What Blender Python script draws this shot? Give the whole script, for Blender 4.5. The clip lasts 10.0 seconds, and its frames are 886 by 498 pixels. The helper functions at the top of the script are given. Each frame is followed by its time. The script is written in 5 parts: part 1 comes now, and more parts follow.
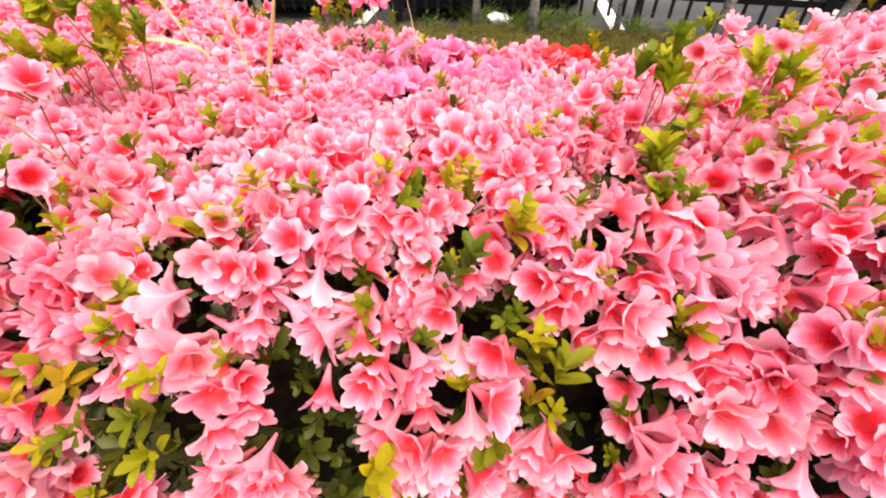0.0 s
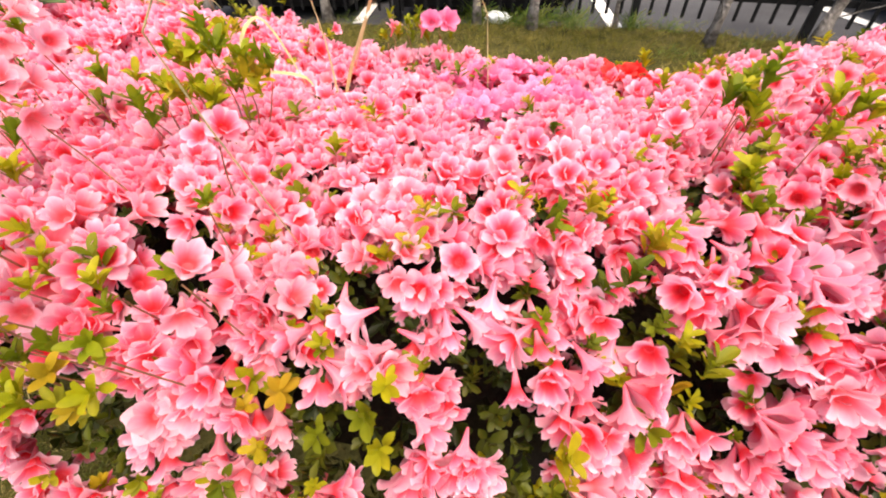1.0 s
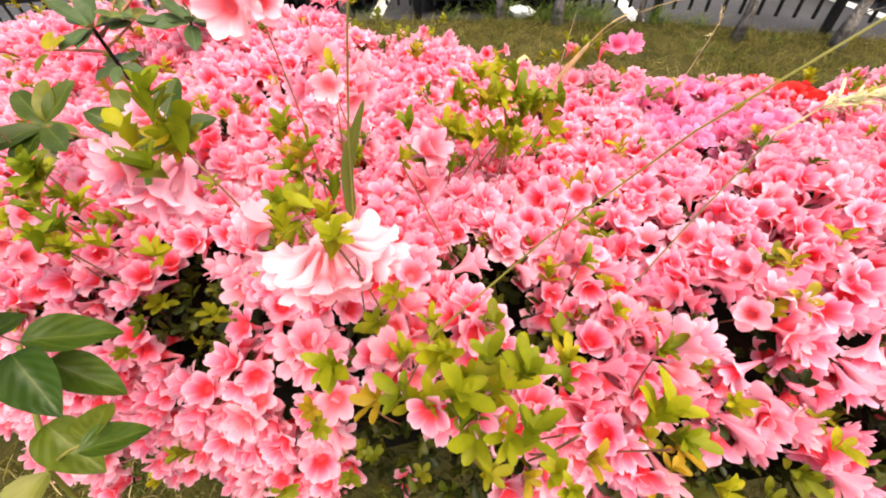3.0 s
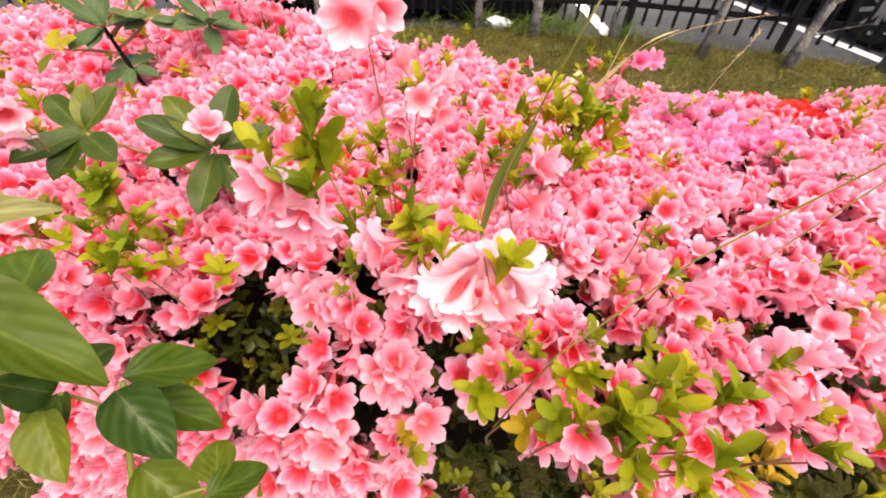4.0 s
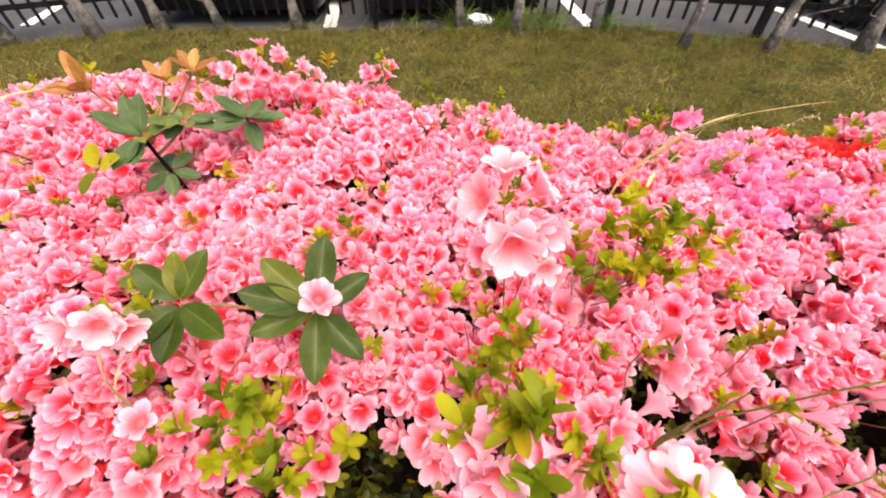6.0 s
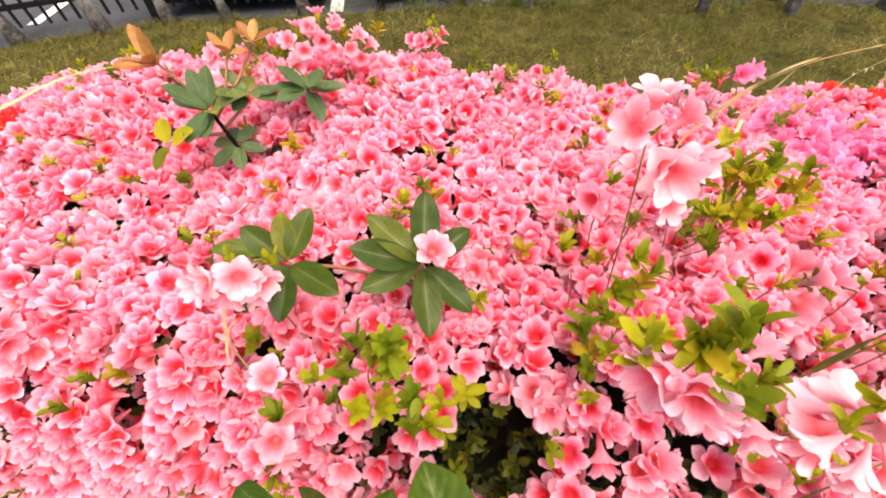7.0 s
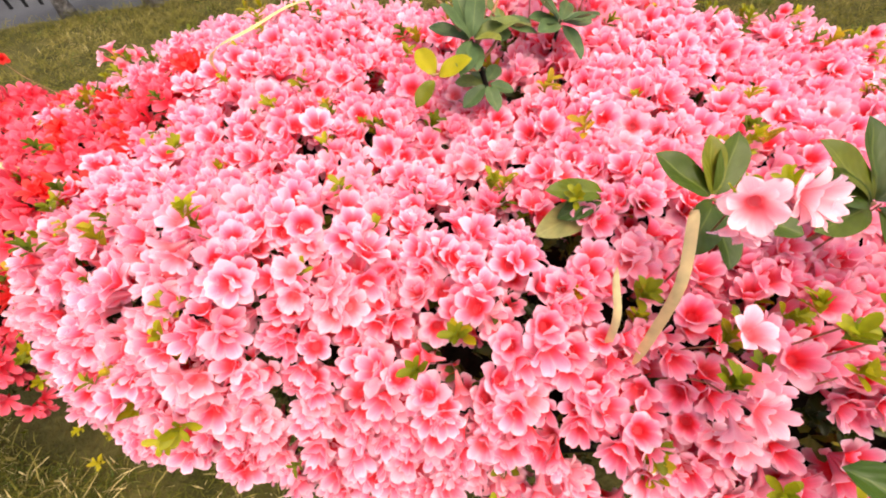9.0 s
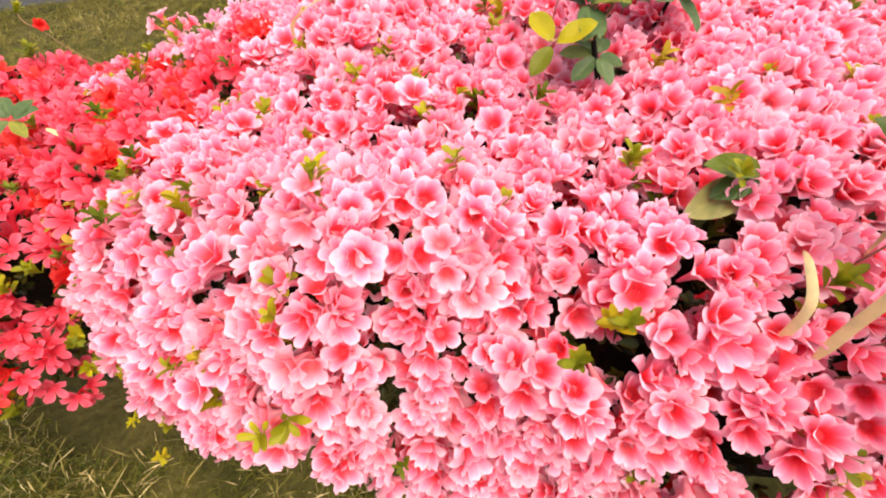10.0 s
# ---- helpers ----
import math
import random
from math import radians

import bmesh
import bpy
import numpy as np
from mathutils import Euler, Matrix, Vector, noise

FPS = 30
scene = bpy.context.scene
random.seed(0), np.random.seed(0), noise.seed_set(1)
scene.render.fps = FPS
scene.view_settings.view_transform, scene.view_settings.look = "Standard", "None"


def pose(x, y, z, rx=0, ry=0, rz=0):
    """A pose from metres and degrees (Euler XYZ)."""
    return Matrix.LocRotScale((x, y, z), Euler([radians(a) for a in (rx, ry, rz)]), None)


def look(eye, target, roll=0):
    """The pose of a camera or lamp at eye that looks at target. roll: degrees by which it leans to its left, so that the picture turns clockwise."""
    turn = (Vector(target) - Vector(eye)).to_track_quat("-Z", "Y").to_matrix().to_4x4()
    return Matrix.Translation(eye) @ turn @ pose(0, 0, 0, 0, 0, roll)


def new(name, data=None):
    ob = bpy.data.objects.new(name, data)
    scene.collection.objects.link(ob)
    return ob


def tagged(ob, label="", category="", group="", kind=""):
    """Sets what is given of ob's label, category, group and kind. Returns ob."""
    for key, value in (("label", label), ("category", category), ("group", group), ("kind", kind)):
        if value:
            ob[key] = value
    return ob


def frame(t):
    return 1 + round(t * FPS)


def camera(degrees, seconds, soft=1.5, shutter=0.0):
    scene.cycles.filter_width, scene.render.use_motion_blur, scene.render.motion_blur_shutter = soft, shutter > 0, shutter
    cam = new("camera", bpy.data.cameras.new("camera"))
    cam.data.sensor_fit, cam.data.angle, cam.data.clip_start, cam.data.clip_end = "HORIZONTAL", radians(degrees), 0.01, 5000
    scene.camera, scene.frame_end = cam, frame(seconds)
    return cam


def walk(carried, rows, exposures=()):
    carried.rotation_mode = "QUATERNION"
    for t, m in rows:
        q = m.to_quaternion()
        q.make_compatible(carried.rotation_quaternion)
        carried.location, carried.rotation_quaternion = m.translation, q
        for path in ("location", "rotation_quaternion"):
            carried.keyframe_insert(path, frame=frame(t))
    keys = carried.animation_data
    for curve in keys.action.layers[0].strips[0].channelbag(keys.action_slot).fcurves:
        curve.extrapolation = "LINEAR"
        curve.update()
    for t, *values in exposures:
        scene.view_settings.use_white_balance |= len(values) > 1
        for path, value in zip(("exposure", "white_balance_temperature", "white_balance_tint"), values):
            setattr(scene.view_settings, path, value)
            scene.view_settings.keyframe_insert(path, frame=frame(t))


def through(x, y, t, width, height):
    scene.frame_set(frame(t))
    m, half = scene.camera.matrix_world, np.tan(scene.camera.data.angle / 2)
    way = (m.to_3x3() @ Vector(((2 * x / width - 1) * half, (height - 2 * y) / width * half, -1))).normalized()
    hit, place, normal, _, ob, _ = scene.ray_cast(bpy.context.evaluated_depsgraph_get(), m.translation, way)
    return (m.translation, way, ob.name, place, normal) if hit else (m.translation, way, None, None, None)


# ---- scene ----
cam = camera(95.0, 10.0, soft=2.0)
PATH = [
    (0, (-0.011, -0.38, 1.025), (0.431, 1.01, -0.344), -3.3),
    (0.5, (-0.093, -0.362, 1.059), (0.393, 1.001, -0.321), -2.5),
    (1, (-0.156, -0.349, 1.084), (0.329, 1.005, -0.306), -3.3),
    (1.5, (-0.24, -0.307, 1.117), (0.226, 1.051, -0.276), -5.0),
    (2, (-0.339, -0.225, 1.119), (0.135, 1.119, -0.284), -5.3),
    (2.5, (-0.424, -0.177, 1.134), (0.074, 1.14, -0.286), -4.2),
    (2.7, (-0.445, -0.173, 1.143), (0.062, 1.132, -0.284), -3.7),
    (3.8, (-0.551, -0.123, 1.146), (0.098, 1.14, -0.263), 0.2),
    (4, (-0.572, -0.105, 1.148), (0.112, 1.141, -0.259), 1.2),
    (4.5, (-0.631, -0.051, 1.169), (0.096, 1.168, -0.24), 2.1),
    (5, (-0.648, 0.002, 1.216), (0.106, 1.203, -0.194), 1.9),
    (5.2, (-0.64, 0.015, 1.24), (0.101, 1.201, -0.189), 1.4),
    (6.3, (-0.623, 0.079, 1.264), (0.095, 1.231, -0.205), -2.0),
    (6.5, (-0.646, 0.086, 1.258), (0.055, 1.23, -0.224), -3.0),
    (7, (-0.723, 0.1, 1.24), (-0.046, 1.239, -0.258), -4.1),
    (7.5, (-0.808, 0.127, 1.239), (-0.156, 1.262, -0.273), -4.7),
    (8, (-0.892, 0.176, 1.224), (-0.26, 1.314, -0.295), -5.2),
    (8.5, (-0.972, 0.248, 1.201), (-0.349, 1.385, -0.322), -4.9),
    (9, (-1.031, 0.318, 1.17), (-0.414, 1.447, -0.362), -4.6),
    (9.5, (-1.083, 0.363, 1.142), (-0.469, 1.484, -0.396), -4.0),
    (10, (-1.14, 0.401, 1.128), (-0.512, 1.519, -0.408), -2.6),
]
walk(cam, [(t, look(eye, target, roll)) for t, eye, target, roll in PATH])

# ---------------------------------------------------------------- light
world = bpy.data.worlds.new("sky")
scene.world = world
world.use_nodes = True
SUN_EL, SUN_AZ = radians(68), radians(168)
wn = world.node_tree.nodes
sky = wn.new("ShaderNodeTexSky")
sky.sky_type = "NISHITA"
sky.sun_disc = False
sky.sun_elevation, sky.sun_rotation = SUN_EL, SUN_AZ
sky.dust_density, sky.air_density = 5.0, 1.0
wn["Background"].inputs["Strength"].default_value = 0.138
world.node_tree.links.new(sky.outputs["Color"], wn["Background"].inputs["Color"])
sun_data = bpy.data.lights.new("sun", "SUN")
sun_data.energy, sun_data.angle, sun_data.color = 1.65, radians(60), (1.0, 0.96, 0.9)
sun = new("sun", sun_data)
sun_way = Vector((math.sin(SUN_AZ) * math.cos(SUN_EL), math.cos(SUN_AZ) * math.cos(SUN_EL), math.sin(SUN_EL)))
sun.matrix_world = look(sun_way * 20, (0, 0, 0))
scene.view_settings.exposure = 1.58
scene.view_settings.use_white_balance = True
scene.view_settings.white_balance_temperature, scene.view_settings.white_balance_tint = 7500, 12

# ---------------------------------------------------------------- materials
def material(name):
    m = bpy.data.materials.new(name)
    m.use_nodes = True
    return m, m.node_tree.nodes, m.node_tree.links, m.node_tree.nodes["Principled BSDF"]


def ramp(nodes, stops):
    r = nodes.new("ShaderNodeValToRGB")
    e = r.color_ramp.elements
    while len(e) < len(stops):
        e.new(0.5)
    for k, (p, c) in zip(e, stops):
        k.position, k.color = p, (*c, 1)
    return r


def noise_node(nodes, links, scale, detail=4.0, coord="Object"):
    tc = nodes.new("ShaderNodeTexCoord")
    n = nodes.new("ShaderNodeTexNoise")
    n.inputs["Scale"].default_value, n.inputs["Detail"].default_value = scale, detail
    links.new(tc.outputs[coord], n.inputs["Vector"])
    return n


def blend(nodes, links, kind, fac, a, b):
    m = nodes.new("ShaderNodeMix")
    m.data_type, m.blend_type = "RGBA", kind
    for socket, v in ((m.inputs[0], fac), (m.inputs[6], a), (m.inputs[7], b)):
        if isinstance(v, (int, float)):
            socket.default_value = v
        elif isinstance(v, tuple):
            socket.default_value = (*v, 1)
        else:
            links.new(v, socket)
    return m.outputs[2]


def tone_value(nodes, links):
    """One number for each flower or leaf: its own tone plus the object's."""
    uv = nodes.new("ShaderNodeUVMap")
    uv.uv_map = "tone"
    sep = nodes.new("ShaderNodeSeparateXYZ")
    links.new(uv.outputs[0], sep.inputs[0])
    info = nodes.new("ShaderNodeObjectInfo")
    add = nodes.new("ShaderNodeMath")
    add.operation = "ADD"
    links.new(sep.outputs[0], add.inputs[0])
    links.new(info.outputs["Random"], add.inputs[1])
    fr = nodes.new("ShaderNodeMath")
    fr.operation = "FRACT"
    links.new(add.outputs[0], fr.inputs[0])
    return fr.outputs[0]


def petal_material(name, stops, edge, tint, through=0.55):
    m, n, l, p = material(name)
    uv = n.new("ShaderNodeUVMap")
    uv.uv_map = "petal"
    sep = n.new("ShaderNodeSeparateXYZ")
    l.new(uv.outputs[0], sep.inputs[0])
    base = ramp(n, stops)
    l.new(sep.outputs[1], base.inputs[0])
    # the rim of each petal is paler than its middle
    across = n.new("ShaderNodeMath")
    across.operation = "PINGPONG"
    across.inputs[1].default_value = 0.5
    l.new(sep.outputs[0], across.inputs[0])
    rim = ramp(n, [(0.0, (1, 1, 1)), (0.1, (0.45, 0.45, 0.45)), (0.24, (0, 0, 0))])
    l.new(across.outputs[0], rim.inputs[0])
    outer = ramp(n, [(0.5, (0, 0, 0)), (0.85, (1, 1, 1))])
    l.new(sep.outputs[1], outer.inputs[0])
    both = n.new("ShaderNodeMath")
    both.operation = "MULTIPLY"
    l.new(rim.outputs[0], both.inputs[0])
    l.new(outer.outputs[0], both.inputs[1])
    some = n.new("ShaderNodeMath")
    some.operation = "MULTIPLY"
    some.inputs[1].default_value = 0.62
    l.new(both.outputs[0], some.inputs[0])
    faded = blend(n, l, "MIX", some.outputs[0], base.outputs[0], edge)
    tone = tone_value(n, l)
    shade = ramp(n, tint)
    l.new(tone, shade.inputs[0])
    col = blend(n, l, "MULTIPLY", 1.0, faded, shade.outputs[0])
    # fine veins that run along the petal
    mapping = n.new("ShaderNodeMapping")
    mapping.inputs["Scale"].default_value = (14, 2.0, 1)
    l.new(uv.outputs[0], mapping.inputs[0])
    vein = n.new("ShaderNodeTexNoise")
    vein.inputs["Scale"].default_value, vein.inputs["Detail"].default_value = 1.6, 3
    l.new(mapping.outputs[0], vein.inputs["Vector"])
    vr = ramp(n, [(0.35, (0.9, 0.82, 0.84)), (0.65, (1, 1, 1))])
    l.new(vein.outputs[0], vr.inputs[0])
    col = blend(n, l, "MULTIPLY", 0.7, col, vr.outputs[0])
    l.new(col, p.inputs["Base Color"])
    p.inputs["Roughness"].default_value = 0.6
    p.inputs["Specular IOR Level"].default_value = 0.08
    bump = n.new("ShaderNodeBump")
    bump.inputs["Strength"].default_value, bump.inputs["Distance"].default_value = 0.25, 0.002
    l.new(vein.outputs[0], bump.inputs["Height"])
    l.new(bump.outputs[0], p.inputs["Normal"])
    # light that comes through a petal is deeper in colour than what it throws back
    deep = blend(n, l, "MULTIPLY", 0.42, col, col)
    tr = n.new("ShaderNodeBsdfTranslucent")
    l.new(deep, tr.inputs["Color"])
    mix = n.new("ShaderNodeMixShader")
    mix.inputs[0].default_value = through
    l.new(p.outputs[0], mix.inputs[1])
    l.new(tr.outputs[0], mix.inputs[2])
    l.new(mix.outputs[0], n["Material Output"].inputs[0])
    return m


def leaf_material(name, tones, gloss=0.45, through=0.3, veins=0.0, shine=0.3):
    m, n, l, p = material(name)
    tone = tone_value(n, l)
    shade = ramp(n, tones)
    l.new(tone, shade.inputs[0])
    no = noise_node(n, l, 5 if veins else 60)
    nr = ramp(n, [(0.3, (0.72, 0.75, 0.7)), (0.7, (1.1, 1.08, 1.0))])
    l.new(no.outputs[0], nr.inputs[0])
    col = blend(n, l, "MULTIPLY", 1.0, shade.outputs[0], nr.outputs[0])
    uv = n.new("ShaderNodeUVMap")
    uv.uv_map = "petal"
    if veins:
        wave = n.new("ShaderNodeTexWave")
        wave.wave_type, wave.bands_direction = "BANDS", "DIAGONAL"
        wave.inputs["Scale"].default_value, wave.inputs["Distortion"].default_value = 2.6, 1.0
        absu = n.new("ShaderNodeVectorMath")
        absu.operation = "ABSOLUTE"
        l.new(uv.outputs[0], absu.inputs[0])
        flip = n.new("ShaderNodeMapping")
        flip.inputs["Scale"].default_value = (-0.6, 1.25, 1)
        l.new(absu.outputs[0], flip.inputs[0])
        l.new(flip.outputs[0], wave.inputs["Vector"])
        wr = ramp(n, [(0.0, (0.78, 0.8, 0.7)), (0.25, (1, 1, 1))])
        l.new(wave.outputs[0], wr.inputs[0])
        col = blend(n, l, "MULTIPLY", veins, col, wr.outputs[0])
        # the paler rib along the middle
        apart = n.new("ShaderNodeSeparateXYZ")
        l.new(absu.outputs[0], apart.inputs[0])
        rib = ramp(n, [(0.015, (0.4, 0.4, 0.4)), (0.07, (0, 0, 0))])
        l.new(apart.outputs[0], rib.inputs[0])
        pale_col = blend(n, l, "ADD", 1.0, col, (0.1, 0.1, 0.03))
        col = blend(n, l, "MIX", rib.outputs[0], col, pale_col)
        bump = n.new("ShaderNodeBump")
        bump.inputs["Strength"].default_value, bump.inputs["Distance"].default_value = 0.6 * veins, 0.002
        l.new(wave.outputs[0], bump.inputs["Height"])
        l.new(bump.outputs[0], p.inputs["Normal"])
    l.new(col, p.inputs["Base Color"])
    p.inputs["Roughness"].default_value = gloss
    p.inputs["Specular IOR Level"].default_value = shine
    tr = n.new("ShaderNodeBsdfTranslucent")
    l.new(col, tr.inputs["Color"])
    mix = n.new("ShaderNodeMixShader")
    mix.inputs[0].default_value = through
    l.new(p.outputs[0], mix.inputs[1])
    l.new(tr.outputs[0], mix.inputs[2])
    l.new(mix.outputs[0], n["Material Output"].inputs[0])
    return m


def plain_material(name, c1, c2, scale, rough=0.8, metal=0.0, bump_by=0.3, fine=6.0, dist=0.01, shine=0.1):
    m, n, l, p = material(name)
    a = noise_node(n, l, scale)
    r = ramp(n, [(0.3, c1), (0.7, c2)])
    l.new(a.outputs[0], r.inputs[0])
    b = noise_node(n, l, scale * fine, 6)
    br = ramp(n, [(0.3, (0.7, 0.7, 0.7)), (0.7, (1.15, 1.15, 1.15))])
    l.new(b.outputs[0], br.inputs[0])
    l.new(blend(n, l, "MULTIPLY", 0.8, r.outputs[0], br.outputs[0]), p.inputs["Base Color"])
    p.inputs["Roughness"].default_value, p.inputs["Metallic"].default_value = rough, metal
    p.inputs["Specular IOR Level"].default_value = shine if rough > 0.6 or shine != 0.1 else 0.5
    if bump_by:
        bump = n.new("ShaderNodeBump")
        bump.inputs["Strength"].default_value, bump.inputs["Distance"].default_value = bump_by, dist
        l.new(b.outputs[0], bump.inputs["Height"])
        l.new(bump.outputs[0], p.inputs["Normal"])
    return m


TINT = [(0.0, (0.93, 0.8, 0.82)), (0.35, (1, 0.95, 0.95)), (0.7, (1, 1, 1)), (1.0, (0.98, 0.86, 0.92))]
PINK = petal_material("pink_petal", [(0.1, (0.95, 0.432, 0.523)), (0.3, (0.94, 0.301, 0.399)), (0.44, (0.91, 0.07, 0.096)), (0.55, (0.93, 0.094, 0.133)), (0.67, (0.95, 0.193, 0.318)),
                                     (0.79, (0.96, 0.367, 0.518)), (0.9, (0.97, 0.536, 0.685)), (1.0, (0.98, 0.714, 0.817))], (0.99, 0.799, 0.856), TINT)
PALE = petal_material("pale_petal", [(0.1, (0.95, 0.508, 0.542)), (0.3, (0.94, 0.376, 0.437)), (0.46, (0.93, 0.188, 0.218)), (0.58, (0.94, 0.254, 0.323)), (0.72, (0.96, 0.432, 0.551)),
                                     (0.86, (0.97, 0.564, 0.685)), (1.0, (0.97, 0.696, 0.789))], (0.98, 0.78, 0.836), TINT)
BLUSH = petal_material("blush_petal", [(0.1, (0.95, 0.564, 0.58)), (0.3, (0.94, 0.442, 0.495)), (0.46, (0.93, 0.216, 0.256)), (0.58, (0.94, 0.338, 0.399)), (0.72, (0.95, 0.489, 0.57)),
                                       (0.86, (0.96, 0.63, 0.713)), (1.0, (0.97, 0.743, 0.798))], (0.98, 0.808, 0.845), TINT, 0.5)
MAGENTA = petal_material("magenta_petal", [(0.15, (0.82, 0.12, 0.24)), (0.5, (0.9, 0.22, 0.42)), (1.0, (0.94, 0.45, 0.69))], (0.96, 0.6, 0.78), TINT)
RED = petal_material("red_petal", [(0.12, (0.6, 0.01, 0.01)), (0.5, (0.82, 0.03, 0.03)), (1.0, (0.88, 0.09, 0.08))], (0.9, 0.14, 0.12), TINT)
ROSE = petal_material("rose_petal", [(0.12, (0.7, 0.02, 0.05)), (0.5, (0.88, 0.07, 0.12)), (1.0, (0.93, 0.19, 0.28))], (0.94, 0.32, 0.36), TINT)
LEAF_YOUNG = leaf_material("young_leaf", [(0.0, (0.09, 0.12, 0.008)), (0.4, (0.22, 0.225, 0.01)), (0.8, (0.36, 0.33, 0.013)), (1.0, (0.36, 0.22, 0.016))], 0.5, 0.45, 0.0, 0.2)
LEAF_SHOOT = leaf_material("shoot_leaf", [(0.0, (0.14, 0.19, 0.01)), (0.5, (0.26, 0.285, 0.012)), (0.85, (0.38, 0.37, 0.015)), (1.0, (0.4, 0.27, 0.02))], 0.5, 0.5, 0.0, 0.2)
LEAF_MID = leaf_material("green_leaf", [(0.0, (0.022, 0.032, 0.003)), (0.5, (0.06, 0.073, 0.005)), (0.85, (0.14, 0.14, 0.009)), (1.0, (0.23, 0.18, 0.012))], 0.5, 0.3, 0.0, 0.2)
# dark green of older leaves, darkened further for the shade inside the bush
LEAF_OLD_SHADED = leaf_material("old_shaded_leaf", [(0.0, (0.01, 0.015, 0.002)), (0.5, (0.022, 0.03, 0.003)), (1.0, (0.08, 0.085, 0.008))], 0.45, 0.2, 0.0, 0.2)
LEAF_GLOSSY = leaf_material("glossy_leaf", [(0.0, (0.02, 0.04, 0.004)), (0.6, (0.045, 0.066, 0.005)), (1.0, (0.1, 0.105, 0.009))], 0.4, 0.15, 0.12, 0.16)
LEAF_BROAD = leaf_material("broad_leaf", [(0.0, (0.026, 0.062, 0.006)), (0.5, (0.06, 0.105, 0.007)), (0.9, (0.15, 0.165, 0.014)), (1.0, (0.23, 0.225, 0.085))], 0.4, 0.4, 0.3, 0.25)
LEAF_GREY = leaf_material("grey_leaf", [(0.0, (0.045, 0.08, 0.03)), (0.6, (0.068, 0.108, 0.045)), (1.0, (0.17, 0.175, 0.03))], 0.45, 0.2, 0.12, 0.16)
LEAF_ORANGE = leaf_material("orange_leaf", [(0.0, (0.26, 0.1, 0.03)), (0.6, (0.38, 0.17, 0.05)), (1.0, (0.44, 0.25, 0.08))], 0.45, 0.35, 0.3)
DRY = leaf_material("dry_grass", [(0.0, (0.45, 0.34, 0.14)), (0.5, (0.66, 0.54, 0.3)), (1.0, (0.42, 0.22, 0.07))], 0.6, 0.3)
STRAW = leaf_material("pale_straw", [(0.0, (0.42, 0.4, 0.2)), (1.0, (0.68, 0.64, 0.42))], 0.6, 0.3)
STALK = leaf_material("green_stalk", [(0.0, (0.2, 0.22, 0.04)), (1.0, (0.32, 0.28, 0.08))], 0.5, 0.3)
# twig brown taken near-black, so the bush's inner shade is in the colour
TWIG_AND_SHADE = plain_material("twig", (0.003, 0.002, 0.0015), (0.012, 0.008, 0.005), 60, 0.9)
STEM = plain_material("red_stem", (0.2, 0.08, 0.035), (0.28, 0.14, 0.06), 60, 0.6)
GRASS = leaf_material("grass_blade", [(0.0, (0.045, 0.052, 0.007)), (0.4, (0.1, 0.1, 0.016)), (0.7, (0.16, 0.138, 0.034)), (0.9, (0.25, 0.205, 0.07)), (1.0, (0.4, 0.33, 0.17))], 0.7, 0.3, 0.0, 0.08)
GRASS_GREEN = leaf_material("lush_grass", [(0.0, (0.05, 0.1, 0.012)), (0.6, (0.1, 0.17, 0.02)), (1.0, (0.2, 0.2, 0.05))], 0.6, 0.3)
SOIL = plain_material("lawn_soil", (0.02, 0.021, 0.005), (0.07, 0.06, 0.018), 5, 1.0, 0, 0.9, 9, 0.02)
ASPHALT = plain_material("asphalt", (0.05, 0.051, 0.056), (0.08, 0.082, 0.09), 1.5, 0.95, 0, 0.5, 60, 0.004, 0.02)
PAINT = plain_material("road_paint", (0.7, 0.7, 0.68), (0.85, 0.85, 0.84), 8, 0.7)
BARK = plain_material("grey_bark", (0.075, 0.065, 0.058), (0.27, 0.25, 0.235), 14, 0.95, 0, 1.0, 4, 0.02)
FENCE = plain_material("black_paint", (0.005, 0.005, 0.006), (0.012, 0.012, 0.013), 10, 0.5, 0, 0.1, shine=0.15)
CAR_BLACK = plain_material("black_lacquer", (0.005, 0.005, 0.006), (0.009, 0.009, 0.01), 2, 0.3, 0, 0.0, shine=0.08)
RUBBER = plain_material("rubber", (0.012, 0.012, 0.012), (0.025, 0.025, 0.025), 20, 0.85)
ALLOY = plain_material("alloy", (0.55, 0.55, 0.56), (0.7, 0.7, 0.71), 8, 0.3, 0.9, 0.0)
GLASS = plain_material("dark_glass", (0.01, 0.012, 0.014), (0.016, 0.018, 0.02), 2, 0.08, 0, 0.0, shine=0.2)
BAG = plain_material("white_plastic", (0.6, 0.66, 0.68), (0.8, 0.83, 0.84), 25, 0.35, 0, 0.3)

# ---------------------------------------------------------------- mesh helpers


def part(name, mesh, mat, parent=None, label=""):
    """Links a mesh (or a bmesh) as one object under a thing or a part."""
    if isinstance(mesh, bmesh.types.BMesh):
        bm, mesh = mesh, bpy.data.meshes.new(name)
        bm.to_mesh(mesh)
        bm.free()
    if mat is not None and not mesh.materials:
        mesh.materials.append(mat)
    ob = new(name, mesh)
    ob.parent = parent
    return tagged(ob, label)


